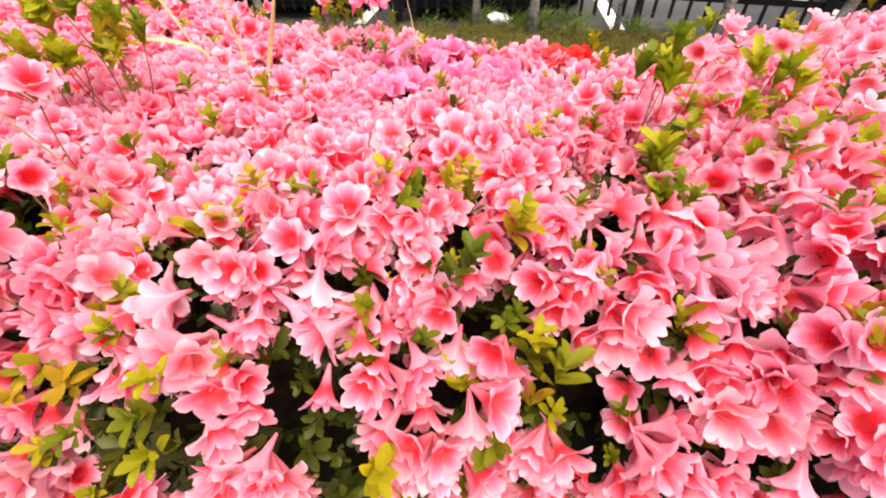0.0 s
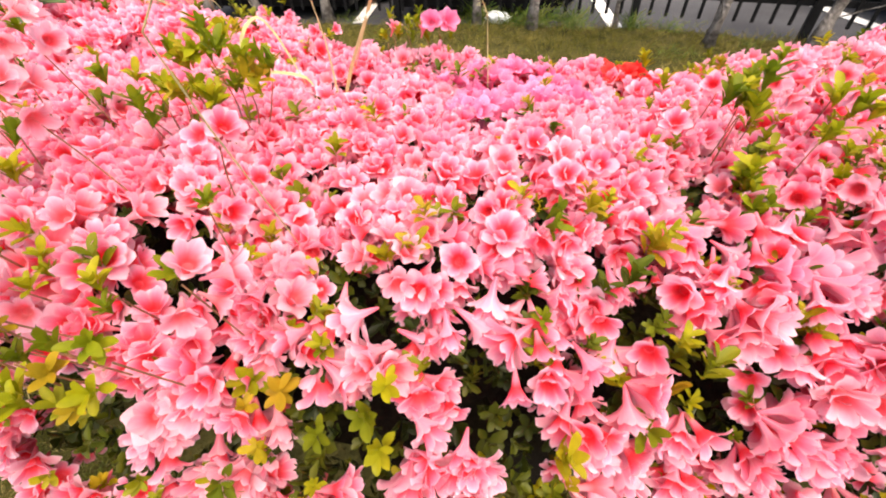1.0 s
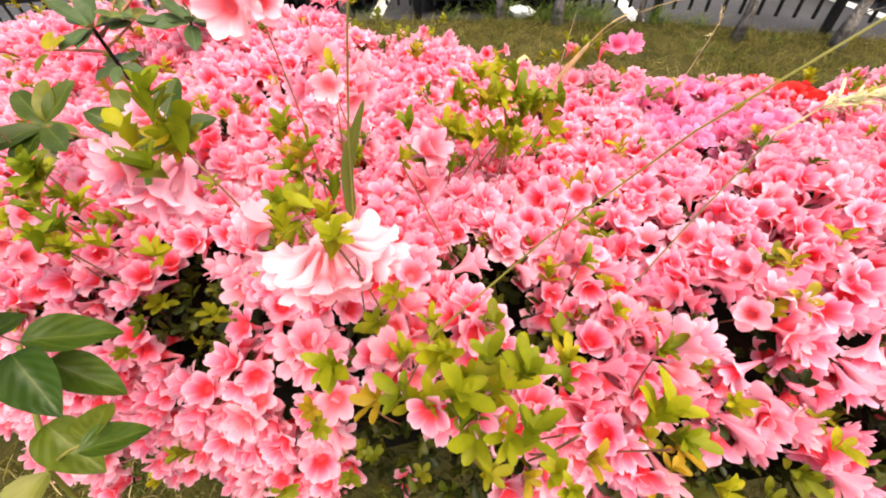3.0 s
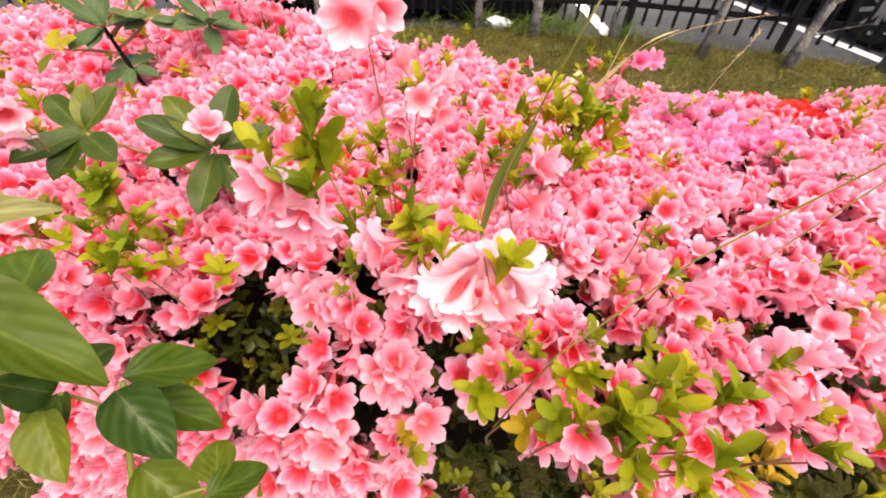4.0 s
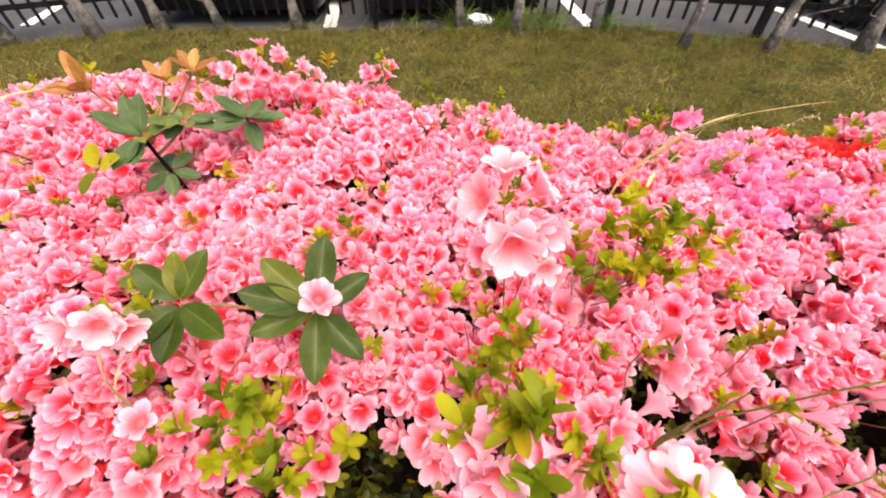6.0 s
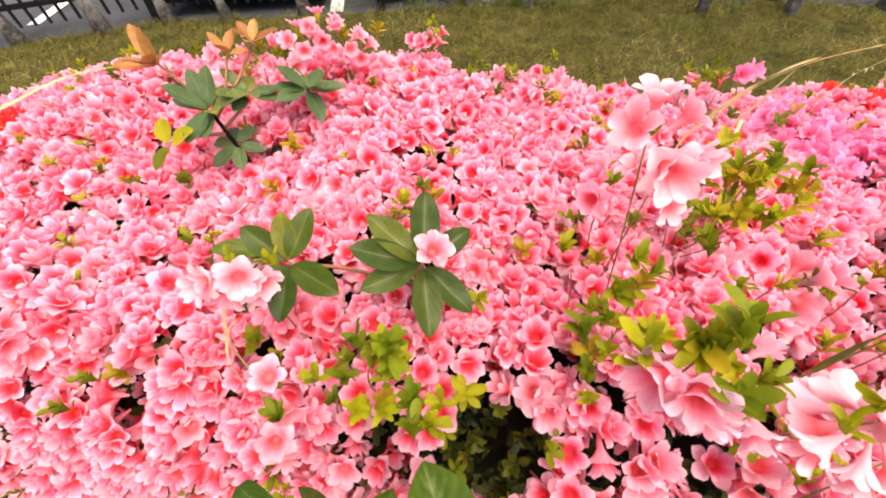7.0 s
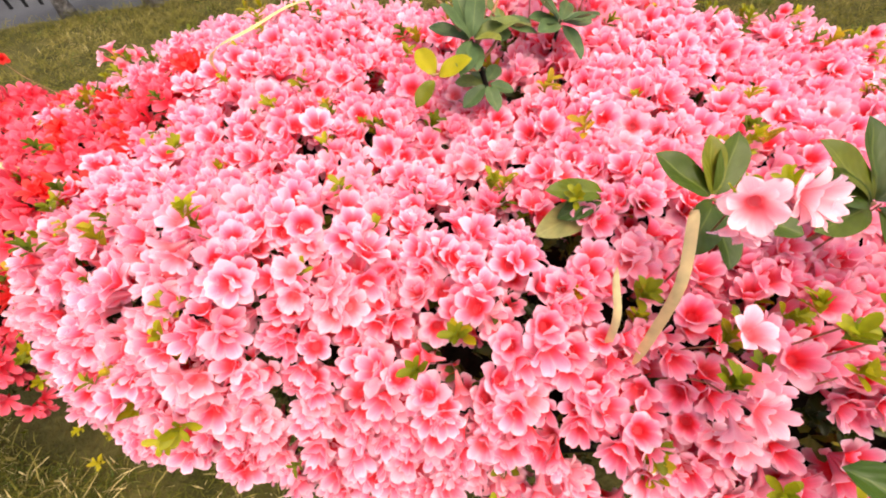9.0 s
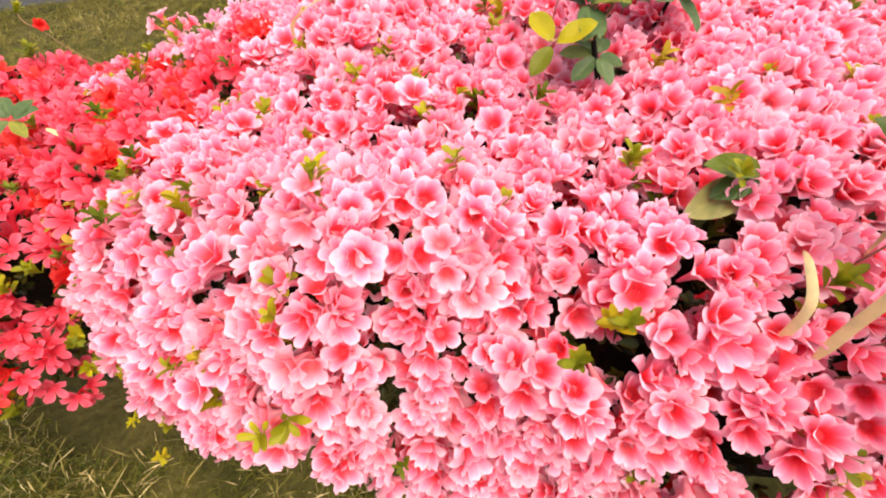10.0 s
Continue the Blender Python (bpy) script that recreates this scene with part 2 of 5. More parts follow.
class Soup:
    """Gathers copies of small pieces into one mesh, with two UV layers."""

    def __init__(self):
        self.v, self.f, self.uv, self.tone, self.n = [], [], [], [], 0

    def add(self, piece, m, tone):
        v, f, uv = piece
        m = np.array(m)
        self.v.append(v @ m[:3, :3].T + m[:3, 3])
        self.f.append(f + self.n)
        self.uv.append(uv[f.ravel()])
        self.tone.append(np.full((f.size, 2), tone))
        self.n += len(v)

    def mesh(self, name, mat, smooth=True):
        me = bpy.data.meshes.new(name)
        v, f = np.concatenate(self.v), np.concatenate(self.f)
        k = f.shape[1]
        me.vertices.add(len(v))
        me.vertices.foreach_set("co", v.astype(np.float32).ravel())
        me.loops.add(f.size)
        me.loops.foreach_set("vertex_index", f.astype(np.int32).ravel())
        me.polygons.add(len(f))
        me.polygons.foreach_set("loop_start", np.arange(0, f.size, k, dtype=np.int32))
        me.polygons.foreach_set("loop_total", np.full(len(f), k, dtype=np.int32))
        me.update(calc_edges=True)
        me.uv_layers.new(name="petal").data.foreach_set("uv", np.concatenate(self.uv).astype(np.float32).ravel())
        me.uv_layers.new(name="tone").data.foreach_set("uv", np.concatenate(self.tone).astype(np.float32).ravel())
        me.polygons.foreach_set("use_smooth", np.full(len(f), smooth))
        me.materials.append(mat)
        me.validate()
        return me


def single(piece, name, mat, tone=0.0):
    s = Soup()
    s.add(piece, np.eye(4), tone)
    return s.mesh(name, mat)


def grid_faces(nu, nv, start=0):
    return np.array([[start + j * nu + i, start + j * nu + i + 1, start + (j + 1) * nu + i + 1, start + (j + 1) * nu + i]
                     for j in range(nv - 1) for i in range(nu - 1)])


def frame_matrix(place, way, spin=0.0, size=1.0):
    """Z along way, turned about it by spin."""
    q = Vector(way).to_track_quat("Z", "Y").to_matrix().to_4x4()
    return Matrix.Translation(place) @ q @ Matrix.Rotation(spin, 4, "Z") @ Matrix.Scale(size, 4)


# ---------------------------------------------------------------- pieces
def flower_piece(seed, double=False, flare=1.0, ragged=1.0, rows=8, cols=7, lobe=1.0):
    """A funnel flower, base at the origin, facing +Z: five broad round lobes on a narrow tube; a double one has a second, longer cup standing in the first."""
    r = np.random.default_rng(seed)
    verts, faces, uvs = [], [], []
    s = {8: np.array([0.0, 0.24, 0.44, 0.6, 0.74, 0.86, 0.95, 1.0]), 6: np.array([0.0, 0.42, 0.62, 0.8, 0.93, 1.0])}.get(rows, np.array([0.0, 0.45, 0.7, 0.9, 1.0]))
    a = np.linspace(-1, 1, cols)
    knots = [0, 0.22, 0.42, 0.56, 0.7, 0.82, 0.92, 1.0]
    for whorl in range(2 if double else 1):
        twist = radians(r.uniform(-10, 10))
        open_by = flare * (r.uniform(0.62, 0.85) if whorl else r.uniform(0.95, 1.1) if double else r.uniform(0.85, 1.05))
        for petal in range(5):
            length = r.uniform(0.9, 1.12)
            droop = r.uniform(-0.003, 0.007)
            lift = 0.0012 * (petal % 2) + (0.0085 if whorl else 0.0)
            phase, wave = r.uniform(0, 6.28), r.uniform(0.0008, 0.0026) * ragged
            skew = radians(r.uniform(-6, 6))
            start = sum(len(x) for x in verts)
            half = np.where(s < 0.55, 38.0, 39.0 * lobe * np.sqrt(np.clip(1 - ((s - 0.55) / 0.475) ** (2.3 * lobe * lobe), 0.03, 1))) * r.uniform(0.94, 1.08)
            ring = []
            for si, h in zip(s, half):
                for ai in a:
                    se = si * (1 - 0.07 * ai * ai * si ** 3)
                    rad = np.interp(se, knots, [0.0014, 0.0025, 0.0048, 0.0084, 0.0132, 0.0174, 0.0208, 0.0232])
                    z = np.interp(se, knots, [0.0, 0.0105, 0.0195, 0.0250, 0.0296, 0.0326, 0.0340, 0.0341])
                    if se > 0.4:
                        rad = 0.0056 + (rad - 0.0056) * open_by * length
                        z += (1 - open_by) * 0.026 * (se - 0.4)
                    z += lift * se - droop * max(0, se - 0.6) * 2.0
                    z += wave * math.sin(ai * 3.2 + phase) * se ** 3 + 0.0042 * ai * ai * max(0, se - 0.4) * (1.6 - se)
                    th = radians(72 * petal + 36 * whorl) + twist + skew * se + ai * radians(h)
                    ring.append((rad * math.cos(th), rad * math.sin(th), z))
                    uvs.append((ai * 0.499 + 0.5, 0.68 + 0.32 * se if double and not whorl else se))
            verts.append(np.array(ring))
            faces.append(grid_faces(cols, len(s), start))
    # the floor of the throat
    start = sum(len(x) for x in verts)
    up = 0.005 if double else 0.0
    verts.append(np.array([(0, 0, 0.0155 + up)] + [(0.0046 * math.cos(k * 0.7854), 0.0046 * math.sin(k * 0.7854), 0.0178 + up) for k in range(8)]))
    uvs += [(0.5, 0.5)] * 9
    faces.append(np.array([[start, start + 1 + k, start + 2 + k, start + 1 + (k + 2) % 8] for k in (0, 2, 4, 6)]))
    return np.concatenate(verts), np.concatenate(faces), np.array(uvs)


def leaf_piece(length, width, fold=0.25, curl=0.2, nu=3, nv=6, point=1.0, wide=1.0, blunt=False):
    """A leaf from the origin along +Y, face up."""
    verts, uvs = [], []
    for j in range(nv):
        t = math.sin(math.pi / 2 * j / (nv - 1)) if blunt else j / (nv - 1)
        w = width * 0.5 * max(0.05, math.sin(math.pi * min(1, t ** (0.85 * wide))) ** (0.75 * point))
        for i in range(nu):
            u = 2 * i / (nu - 1) - 1
            verts.append((u * w, t * length, abs(u) * w * fold * 2 - curl * length * t * t + 0.02 * length * math.sin(9 * t + u)))
            uvs.append((u, t))
    return np.array(verts), grid_faces(nu, nv), np.array(uvs)


def rosette_piece(seed, count, length, width, rise=(25, 70), fold=0.25, rows=6):
    """A whorl of leaves at the end of a shoot, facing +Z."""
    r = np.random.default_rng(seed)
    vs, fs, us, n = [], [], [], 0
    for i in range(count):
        k = r.uniform(0.7, 1.1)
        v, f, u = leaf_piece(length * k, width * k, fold, r.uniform(0.0, 0.3), 3, rows, 0.62, 1.75, True)
        m = Matrix.Rotation(2.4 * i + r.uniform(-0.3, 0.3), 4, "Z") @ Matrix.Rotation(radians(r.uniform(*rise)), 4, "X")
        m = np.array(m)
        vs.append(v @ m[:3, :3].T + np.array([0, 0, 0.002 * i]))
        fs.append(f + n)
        us.append(u)
        n += len(v)
    return np.concatenate(vs), np.concatenate(fs), np.concatenate(us)


def tube_bm(points, r0, r1, sides=6):
    """A tapered, bent stem through the points."""
    bm = bmesh.new()
    rings, n = [], len(points)
    for i, p in enumerate(points):
        p = Vector(p)
        way = (Vector(points[min(i + 1, n - 1)]) - Vector(points[max(i - 1, 0)])).normalized()
        q = way.to_track_quat("Z", "Y").to_matrix()
        r = r0 + (r1 - r0) * i / (n - 1)
        rings.append([bm.verts.new(p + q @ Vector((r * math.cos(6.2832 * k / sides), r * math.sin(6.2832 * k / sides), 0))) for k in range(sides)])
    for a, b in zip(rings, rings[1:]):
        for k in range(sides):
            bm.faces.new((a[k], a[(k + 1) % sides], b[(k + 1) % sides], b[k])).smooth = True
    bm.faces.new(rings[0][::-1])
    bm.faces.new(rings[-1])
    return bm


def bend(a, b, sag=0.0, side=0.0, n=7):
    """Points on a bowed line from a to b."""
    a, b = Vector(a), Vector(b)
    cross = (b - a).cross(Vector((0, 0, 1)))
    cross = cross.normalized() if cross.length > 1e-6 else Vector((1, 0, 0))
    return [a.lerp(b, t) + (Vector((0, 0, sag)) + cross * side) * math.sin(math.pi * t) for t in [i / (n - 1) for i in range(n)]]


def box_bm(bm, m, sx, sy, sz, bevel=0.0):
    res = bmesh.ops.create_cube(bm, size=1.0)
    bmesh.ops.transform(bm, matrix=m @ Matrix.Diagonal((sx, sy, sz, 1)), verts=res["verts"])
    if bevel:
        edges = list({e for v in res["verts"] for e in v.link_edges})
        bmesh.ops.bevel(bm, geom=edges, offset=bevel, segments=2, affect="EDGES")


# ---------------------------------------------------------------- ground
def distance_in(poly, x, y):
    """Distance to the outline, positive inside."""
    best, inside = 1e9, False
    for (ax, ay), (bx, by) in zip(poly, poly[1:] + poly[:1]):
        t = max(0, min(1, ((x - ax) * (bx - ax) + (y - ay) * (by - ay)) / ((bx - ax) ** 2 + (by - ay) ** 2)))
        best = min(best, math.hypot(x - ax - t * (bx - ax), y - ay - t * (by - ay)))
        if (ay > y) != (by > y) and x < (bx - ax) * (y - ay) / (by - ay) + ax:
            inside = not inside
    return best if inside else -best


FENCE_LINE = [(-6.5, 6.4), (-0.7, 4.95), (2.72, 2.61), (3.55, 1.72), (6.2, -1.1)]
LAWN = [(-9, -7), (-9, 6.8), (-6.5, 6.22), (-0.75, 4.8), (2.75, 2.45), (3.45, 1.68), (6.1, -1.15), (10, -5.3), (10, -7)]


def lawn_ground():
    bm = bmesh.new()
    step, x0, y0, nx, ny = 0.12, -9.0, -7.0, 160, 145
    keep = {}
    for i in range(nx):
        for j in range(ny):
            x, y = x0 + i * step, y0 + j * step
            d = distance_in(LAWN, x, y)
            if d > -0.13:
                z = 0.02 * noise.noise((x * 0.9, y * 0.9, 3)) + 0.012 * noise.noise((x * 4, y * 4, 8))
                keep[i, j] = bm.verts.new((x, y, min(z, z + d * 0.5) if d < 0 else z))
    for i, j in list(keep):
        quad = [keep.get(k) for k in ((i, j), (i + 1, j), (i + 1, j + 1), (i, j + 1))]
        if all(quad):
            bm.faces.new(quad).smooth = True
    return part("lawn", bm, SOIL)


tagged(lawn_ground(), "worn olive lawn with bare mossy patches", "lawn", kind="structure")
bm = bmesh.new()
bmesh.ops.create_grid(bm, x_segments=8, y_segments=8, size=120)
tagged(part("ground", bm, ASPHALT), "grey asphalt of a car park", "asphalt", kind="structure").location = (0, 0, -0.06)


def stripe(a, b, width, name="road_marking"):
    a, b = Vector((*a, 0)), Vector((*b, 0))
    bm = bmesh.new()
    way = (b - a).normalized()
    m = Matrix.Translation((a + b) / 2 + Vector((0, 0, -0.053))) @ way.to_track_quat("X", "Z").to_matrix().to_4x4()
    box_bm(bm, m, (b - a).length, width, 0.006, 0.002)
    tagged(part(name, bm, PAINT), "white painted line on the asphalt", "road marking", "parking lines", "structure")


stripe((2.66, 2.72), (3.9, 5.1), 0.12)
stripe((0.68, 4.05), (1.75, 6.2), 0.12)
stripe((-1.7, 5.75), (-0.5, 8.2), 0.12)
stripe((4.05, 0.55), (5.1, 3.9), 0.12)


def fence_post(parent, place, way):
    bm = bmesh.new()
    box_bm(bm, Matrix.Translation((*place, 0.5)) @ way, 0.06, 0.06, 1.1, 0.004)
    part("post", bm, FENCE, parent)


def fence_run(a, b, first=True):
    """Black metal fence: pickets on two rails between end posts."""
    a, b = Vector((*a, 0)), Vector((*b, 0))
    way, length = (b - a).normalized(), (b - a).length
    turn = way.to_track_quat("X", "Z").to_matrix().to_4x4()
    fence = tagged(new("fence"), "black metal picket fence beside the lawn", "fence", "fence runs")
    side = turn.to_3x3() @ Vector((0, 1, 0))
    for z in (0.22, 0.86):
        bm = bmesh.new()
        box_bm(bm, Matrix.Translation((a + b) / 2 + Vector((0, 0, z))) @ turn, length, 0.022, 0.042, 0.003)
        part("rail", bm, FENCE, fence)
    bm = bmesh.new()
    box_bm(bm, Matrix.Identity(4), 0.026, 0.014, 0.9, 0.003)
    me = bpy.data.meshes.new("picket")
    bm.to_mesh(me)
    bm.free()
    me.materials.append(FENCE)
    n = int(length / 0.111)
    for i in range(1, n):
        p = a + way * (length * i / n)
        ob = part("picket", me, None, fence)
        ob.matrix_basis = Matrix.Translation(p + Vector((0, 0, 0.52)) - side * 0.0182) @ turn
    k = max(1, round(length / 2.0))
    for i in range(0 if first else 1, k + 1):
        p = a + way * (length * i / k)
        fence_post(fence, (p.x, p.y), turn)


for i, (p, q) in enumerate(zip(FENCE_LINE, FENCE_LINE[1:])):
    fence_run(p, q, i == 0)


# ---------------------------------------------------------------- trees by the fence
LEAF_SMALL = [leaf_piece(0.055, 0.03, 0.2, 0.2, 3, 4)]


def small_tree(place, height, lean, girth, forks=1, seed=1):
    r = np.random.default_rng(seed)
    tree = tagged(new("tree"), "small tree with a grey twisted trunk at the fence", "tree", "trees along the fence")
    tree.location = (*place, 0)
    pts = [Vector((0, 0, -0.06))]
    for i in range(1, 9):
        t = i / 8
        pts.append(Vector((lean[0] * t + r.uniform(-1, 1) * 0.028, lean[1] * t + r.uniform(-1, 1) * 0.028, height * t)))
    bm = tube_bm(pts, girth, girth * 0.45, 10)
    for v in bm.verts:
        v.co += 0.45 * girth * Vector((noise.noise(v.co * 14 + Vector((seed, 0, 0))), noise.noise(v.co * 14 + Vector((0, seed, 5))), 0))
        flare = max(0, 0.12 - v.co.z) / 0.12
        v.co.x *= 1 + 0.5 * flare
        v.co.y *= 1 + 0.5 * flare
    part("trunk", bm, BARK, tree)
    tips = []
    for k in range(5 + forks):
        i = r.integers(2 if k < forks else 4, 8)
        ang, ln = r.uniform(0, 6.28), r.uniform(0.4, 0.8)
        end = pts[i] + Vector((math.cos(ang) * ln * 0.6, math.sin(ang) * ln * 0.6, ln))
        line = bend(pts[i], end, -0.05, r.uniform(-0.08, 0.08))
        part("limb", tube_bm(line, girth * 0.4, 0.004, 6), BARK, tree)
        tips += line[3:]
    for k in range(7):
        i = int(r.integers(1, 6))
        ang, ln = r.uniform(0, 6.28), r.uniform(0.15, 0.4)
        end = pts[i] + Vector((math.cos(ang) * ln, math.sin(ang) * ln, ln * r.uniform(0.3, 1.2)))
        part("twig", tube_bm(bend(pts[i], end, r.uniform(-0.04, 0.04), r.uniform(-0.04, 0.04)), 0.006, 0.002, 5), BARK, tree)
    s = Soup()
    for tip in tips:
        for _ in range(14):
            p = tip + Vector(r.normal(0, 0.11, 3))
            if p.z > height * 0.75:
                s.add(LEAF_SMALL[0], frame_matrix(p, r.normal(0, 1, 3) + np.array([0, 0, 1]), r.uniform(0, 6.28), r.uniform(0.7, 1.2)), r.uniform())
    if s.v:
        tagged(part("crown", s.mesh("crown", LEAF_YOUNG), None, tree), kind="stuff")
    return tree


for i, (place, lean, girth, h) in enumerate([
        ((2.78, 1.88), (0.12, -0.02), 0.045, 1.7), ((3.24, 1.46), (0.3, 0.1), 0.05, 1.6), ((3.86, 1.08), (0.35, 0.15), 0.06, 1.7),
        ((1.9, 2.88), (0.1, 0.06), 0.045, 1.6), ((2.5, 2.55), (0.05, 0.12), 0.022, 1.4), ((-1.78, 5.2), (-0.15, 0.1), 0.05, 1.7), ((-1.12, 4.8), (-0.3, 0.15), 0.06, 1.8),
        ((-0.62, 4.72), (-0.3, 0.2), 0.05, 1.7), ((-0.17, 4.42), (-0.2, 0.1), 0.045, 1.7), ((0.42, 4.1), (-0.02, 0.1), 0.05, 1.7),
        ((1.55, 3.2), (-0.05, 0.06), 0.04, 1.6)]):
    small_tree(place, h, lean, girth * 0.82, 3, i + 3)


# ---------------------------------------------------------------- parked cars
def wheel(parent, x, y):
    bm = bmesh.new()
    bmesh.ops.create_cone(bm, cap_ends=True, segments=28, radius1=0.31, radius2=0.31, depth=0.2)
    bmesh.ops.bevel(bm, geom=[e for e in bm.edges if abs(e.verts[0].co.z - e.verts[1].co.z) < 0.01], offset=0.035, segments=3, affect="EDGES")
    m = Matrix.Translation((x, y, 0.31)) @ Matrix.Rotation(radians(90), 4, "X")
    bmesh.ops.transform(bm, matrix=m, verts=bm.verts)
    w = part("wheel", bm, RUBBER, parent)
    bm = bmesh.new()
    out = math.copysign(0.105, y)
    for k in range(10):
        box_bm(bm, Matrix.Translation((x, y + out, 0.31)) @ Matrix.Rotation(k * 0.6283, 4, "Y") @ Matrix.Translation((0, 0, 0.11)), 0.035, 0.02, 0.2, 0.004)
    res = bmesh.ops.create_cone(bm, cap_ends=True, segments=20, radius1=0.05, radius2=0.04, depth=0.03)
    bmesh.ops.transform(bm, matrix=Matrix.Translation((x, y + out, 0.31)) @ Matrix.Rotation(radians(90), 4, "X"), verts=res["verts"])
    part("rim", bm, ALLOY, w)


def parked_car(place, turn):
    """A black saloon: sculpted body from cross sections, glass house, wheels, bumper."""
    car = tagged(new("car"), "black parked car with silver alloy wheels", "car", "cars behind the fence")
    prof = [(-2.15, 0.16, 0.62, 0.74), (-2.05, 0.13, 0.85, 0.82), (-1.5, 0.2, 0.93, 0.86), (-0.9, 0.18, 0.97, 0.88), (0.0, 0.17, 0.97, 0.89),
            (0.8, 0.17, 0.95, 0.89), (1.5, 0.2, 0.84, 0.86), (2.0, 0.13, 0.74, 0.84), (2.15, 0.12, 0.62, 0.8)]

    def loft(rows):
        bm = bmesh.new()
        rings = []
        for x, z0, z1, w in rows:
            zm = z0 + (z1 - z0) * 0.55
            ring = [(-w * 0.93, z0), (-w, zm), (-w * 0.96, z1 - 0.06), (-w * 0.86, z1), (w * 0.86, z1), (w * 0.96, z1 - 0.06), (w, zm), (w * 0.93, z0)]
            rings.append([bm.verts.new((x, y, z)) for y, z in ring])
        for a, b in zip(rings, rings[1:]):
            for k in range(8):
                bm.faces.new((a[k], a[(k + 1) % 8], b[(k + 1) % 8], b[k])).smooth = True
        bm.faces.new(rings[0])
        bm.faces.new(rings[-1][::-1])
        bmesh.ops.recalc_face_normals(bm, faces=bm.faces)
        return bm

    part("body", loft(prof), CAR_BLACK, car)
    part("glasshouse", loft([(-1.6, 0.9, 0.95, 0.72), (-1.0, 0.92, 1.36, 0.64), (0.1, 0.92, 1.43, 0.63), (0.9, 0.9, 0.98, 0.72)]), GLASS, car)
    part("roof", loft([(-1.05, 1.35, 1.40, 0.56), (-0.5, 1.4, 1.47, 0.58), (0.15, 1.4, 1.47, 0.56)]), CAR_BLACK, car)
    bm = bmesh.new()
    box_bm(bm, Matrix.Translation((2.1, 0, 0.42)), 0.12, 1.35, 0.12, 0.03)
    part("bumper", bm, CAR_BLACK, car)
    for x in (-1.3, 1.35):
        for y in (-0.82, 0.82):
            wheel(car, x, y)
    car.matrix_basis = Matrix.Translation((*place, -0.06)) @ Matrix.Rotation(turn, 4, "Z")
    return car


parked_car((5.75, 2.55), radians(75))
for place in ((2.885, 5.31), (1.19, 6.42)):
    parked_car(place, radians(237))

# ---------------------------------------------------------------- the azalea hedge
OUTLINE = [(1.5, -0.95), (0.7, -0.64), (0.25, -0.45), (0.0, -0.34), (-0.28, -0.27), (-0.48, -0.1), (-0.64, 0.05), (-0.84, 0.2), (-1.0, 0.34),
           (-1.12, 0.46), (-1.26, 0.585), (-1.355, 0.715), (-1.41, 0.86), (-1.45, 0.945), (-1.56, 0.92), (-1.72, 0.9), (-1.96, 1.05), (-2.12, 1.35), (-2.1, 1.68), (-1.85, 1.88),
           (-1.52, 1.8), (-1.27, 1.66), (-1.0, 1.6), (-0.72, 1.38), (-0.35, 1.1),
           (-0.07, 0.83), (0.09, 0.68), (0.25, 0.57), (0.46, 0.48), (0.7, 0.39), (1.1, 0.25), (1.7, 0.05), (1.9, -0.5)]
# where the rose-red plant at the hedge's end takes over
ROSE_PART = [(-1.46, 0.93), (-1.32, 0.96), (-1.2, 1.03), (-1.1, 1.07), (-1.04, 1.18), (-1.12, 1.26), (-1.24, 1.38), (-1.29, 1.55), (-1.3, 2.1), (-2.4, 2.1), (-2.4, 0.6), (-1.6, 0.6)]
LUMPS = [(-0.6, 0.5, 0.28, 0.055), (-0.3, 0.84, 0.24, 0.06), (-0.52, 0.86, 0.13, 0.06), (-1.04, 0.7, 0.2, 0.045), (-0.5, 0.12, 0.2, 0.03), (0.12, 0.47, 0.22, -0.02),
         (-0.84, 1.18, 0.3, 0.08), (-1.75, 1.3, 0.4, -0.085), (-1.22, 1.5, 0.2, -0.06), (0.1, -0.05, 0.2, 0.01), (0.6, 0.2, 0.3, -0.05), (-0.15, 0.6, 0.28, 0.02)]
# open spots where leaves and the dark inside show: x, y, radius
GAPS = [(0.09, -0.2, 0.036), (0.12, -0.262, 0.028), (-0.14, -0.06, 0.038), (-0.32, 0.06, 0.035), (-0.175, -0.185, 0.04), (0.06, -0.31, 0.036), (0.267, -0.08, 0.045),
        (0.19, -0.29, 0.028), (-0.07, -0.19, 0.035), (0.027, 0.053, 0.022), (-0.05, -0.12, 0.03), (-0.057, -0.25, 0.04), (-0.49, 0.0, 0.045), (-0.44, -0.07, 0.075),
        (-0.66, 0.195, 0.045), (-0.466, 0.076, 0.025), (-0.315, 0.08, 0.035), (-0.305, 0.005, 0.045), (-0.12, -0.1, 0.03), (-0.22, -0.158, 0.04), (-0.71, 0.26, 0.032),
        (-0.62, 0.18, 0.055), (-0.15, 0.115, 0.035), (-0.558, 0.084, 0.025), (-0.62, 0.262, 0.025), (-0.795, 0.53, 0.032), (-0.56, 0.46, 0.02), (-0.927, 0.455, 0.02),
        (-0.876, 0.329, 0.03), (-1.12, 0.56, 0.02), (-1.47, 0.97, 0.055)]


def top_height(x, y):
    h = 0.785
    for cx, cy, r, up in LUMPS:
        h += up * math.exp(-((x - cx) ** 2 + (y - cy) ** 2) / (r * r))
    return h + 0.022 * noise.noise((x * 6, y * 6, 1.7)) + 0.012 * noise.noise((x * 15, y * 15, 4.1))


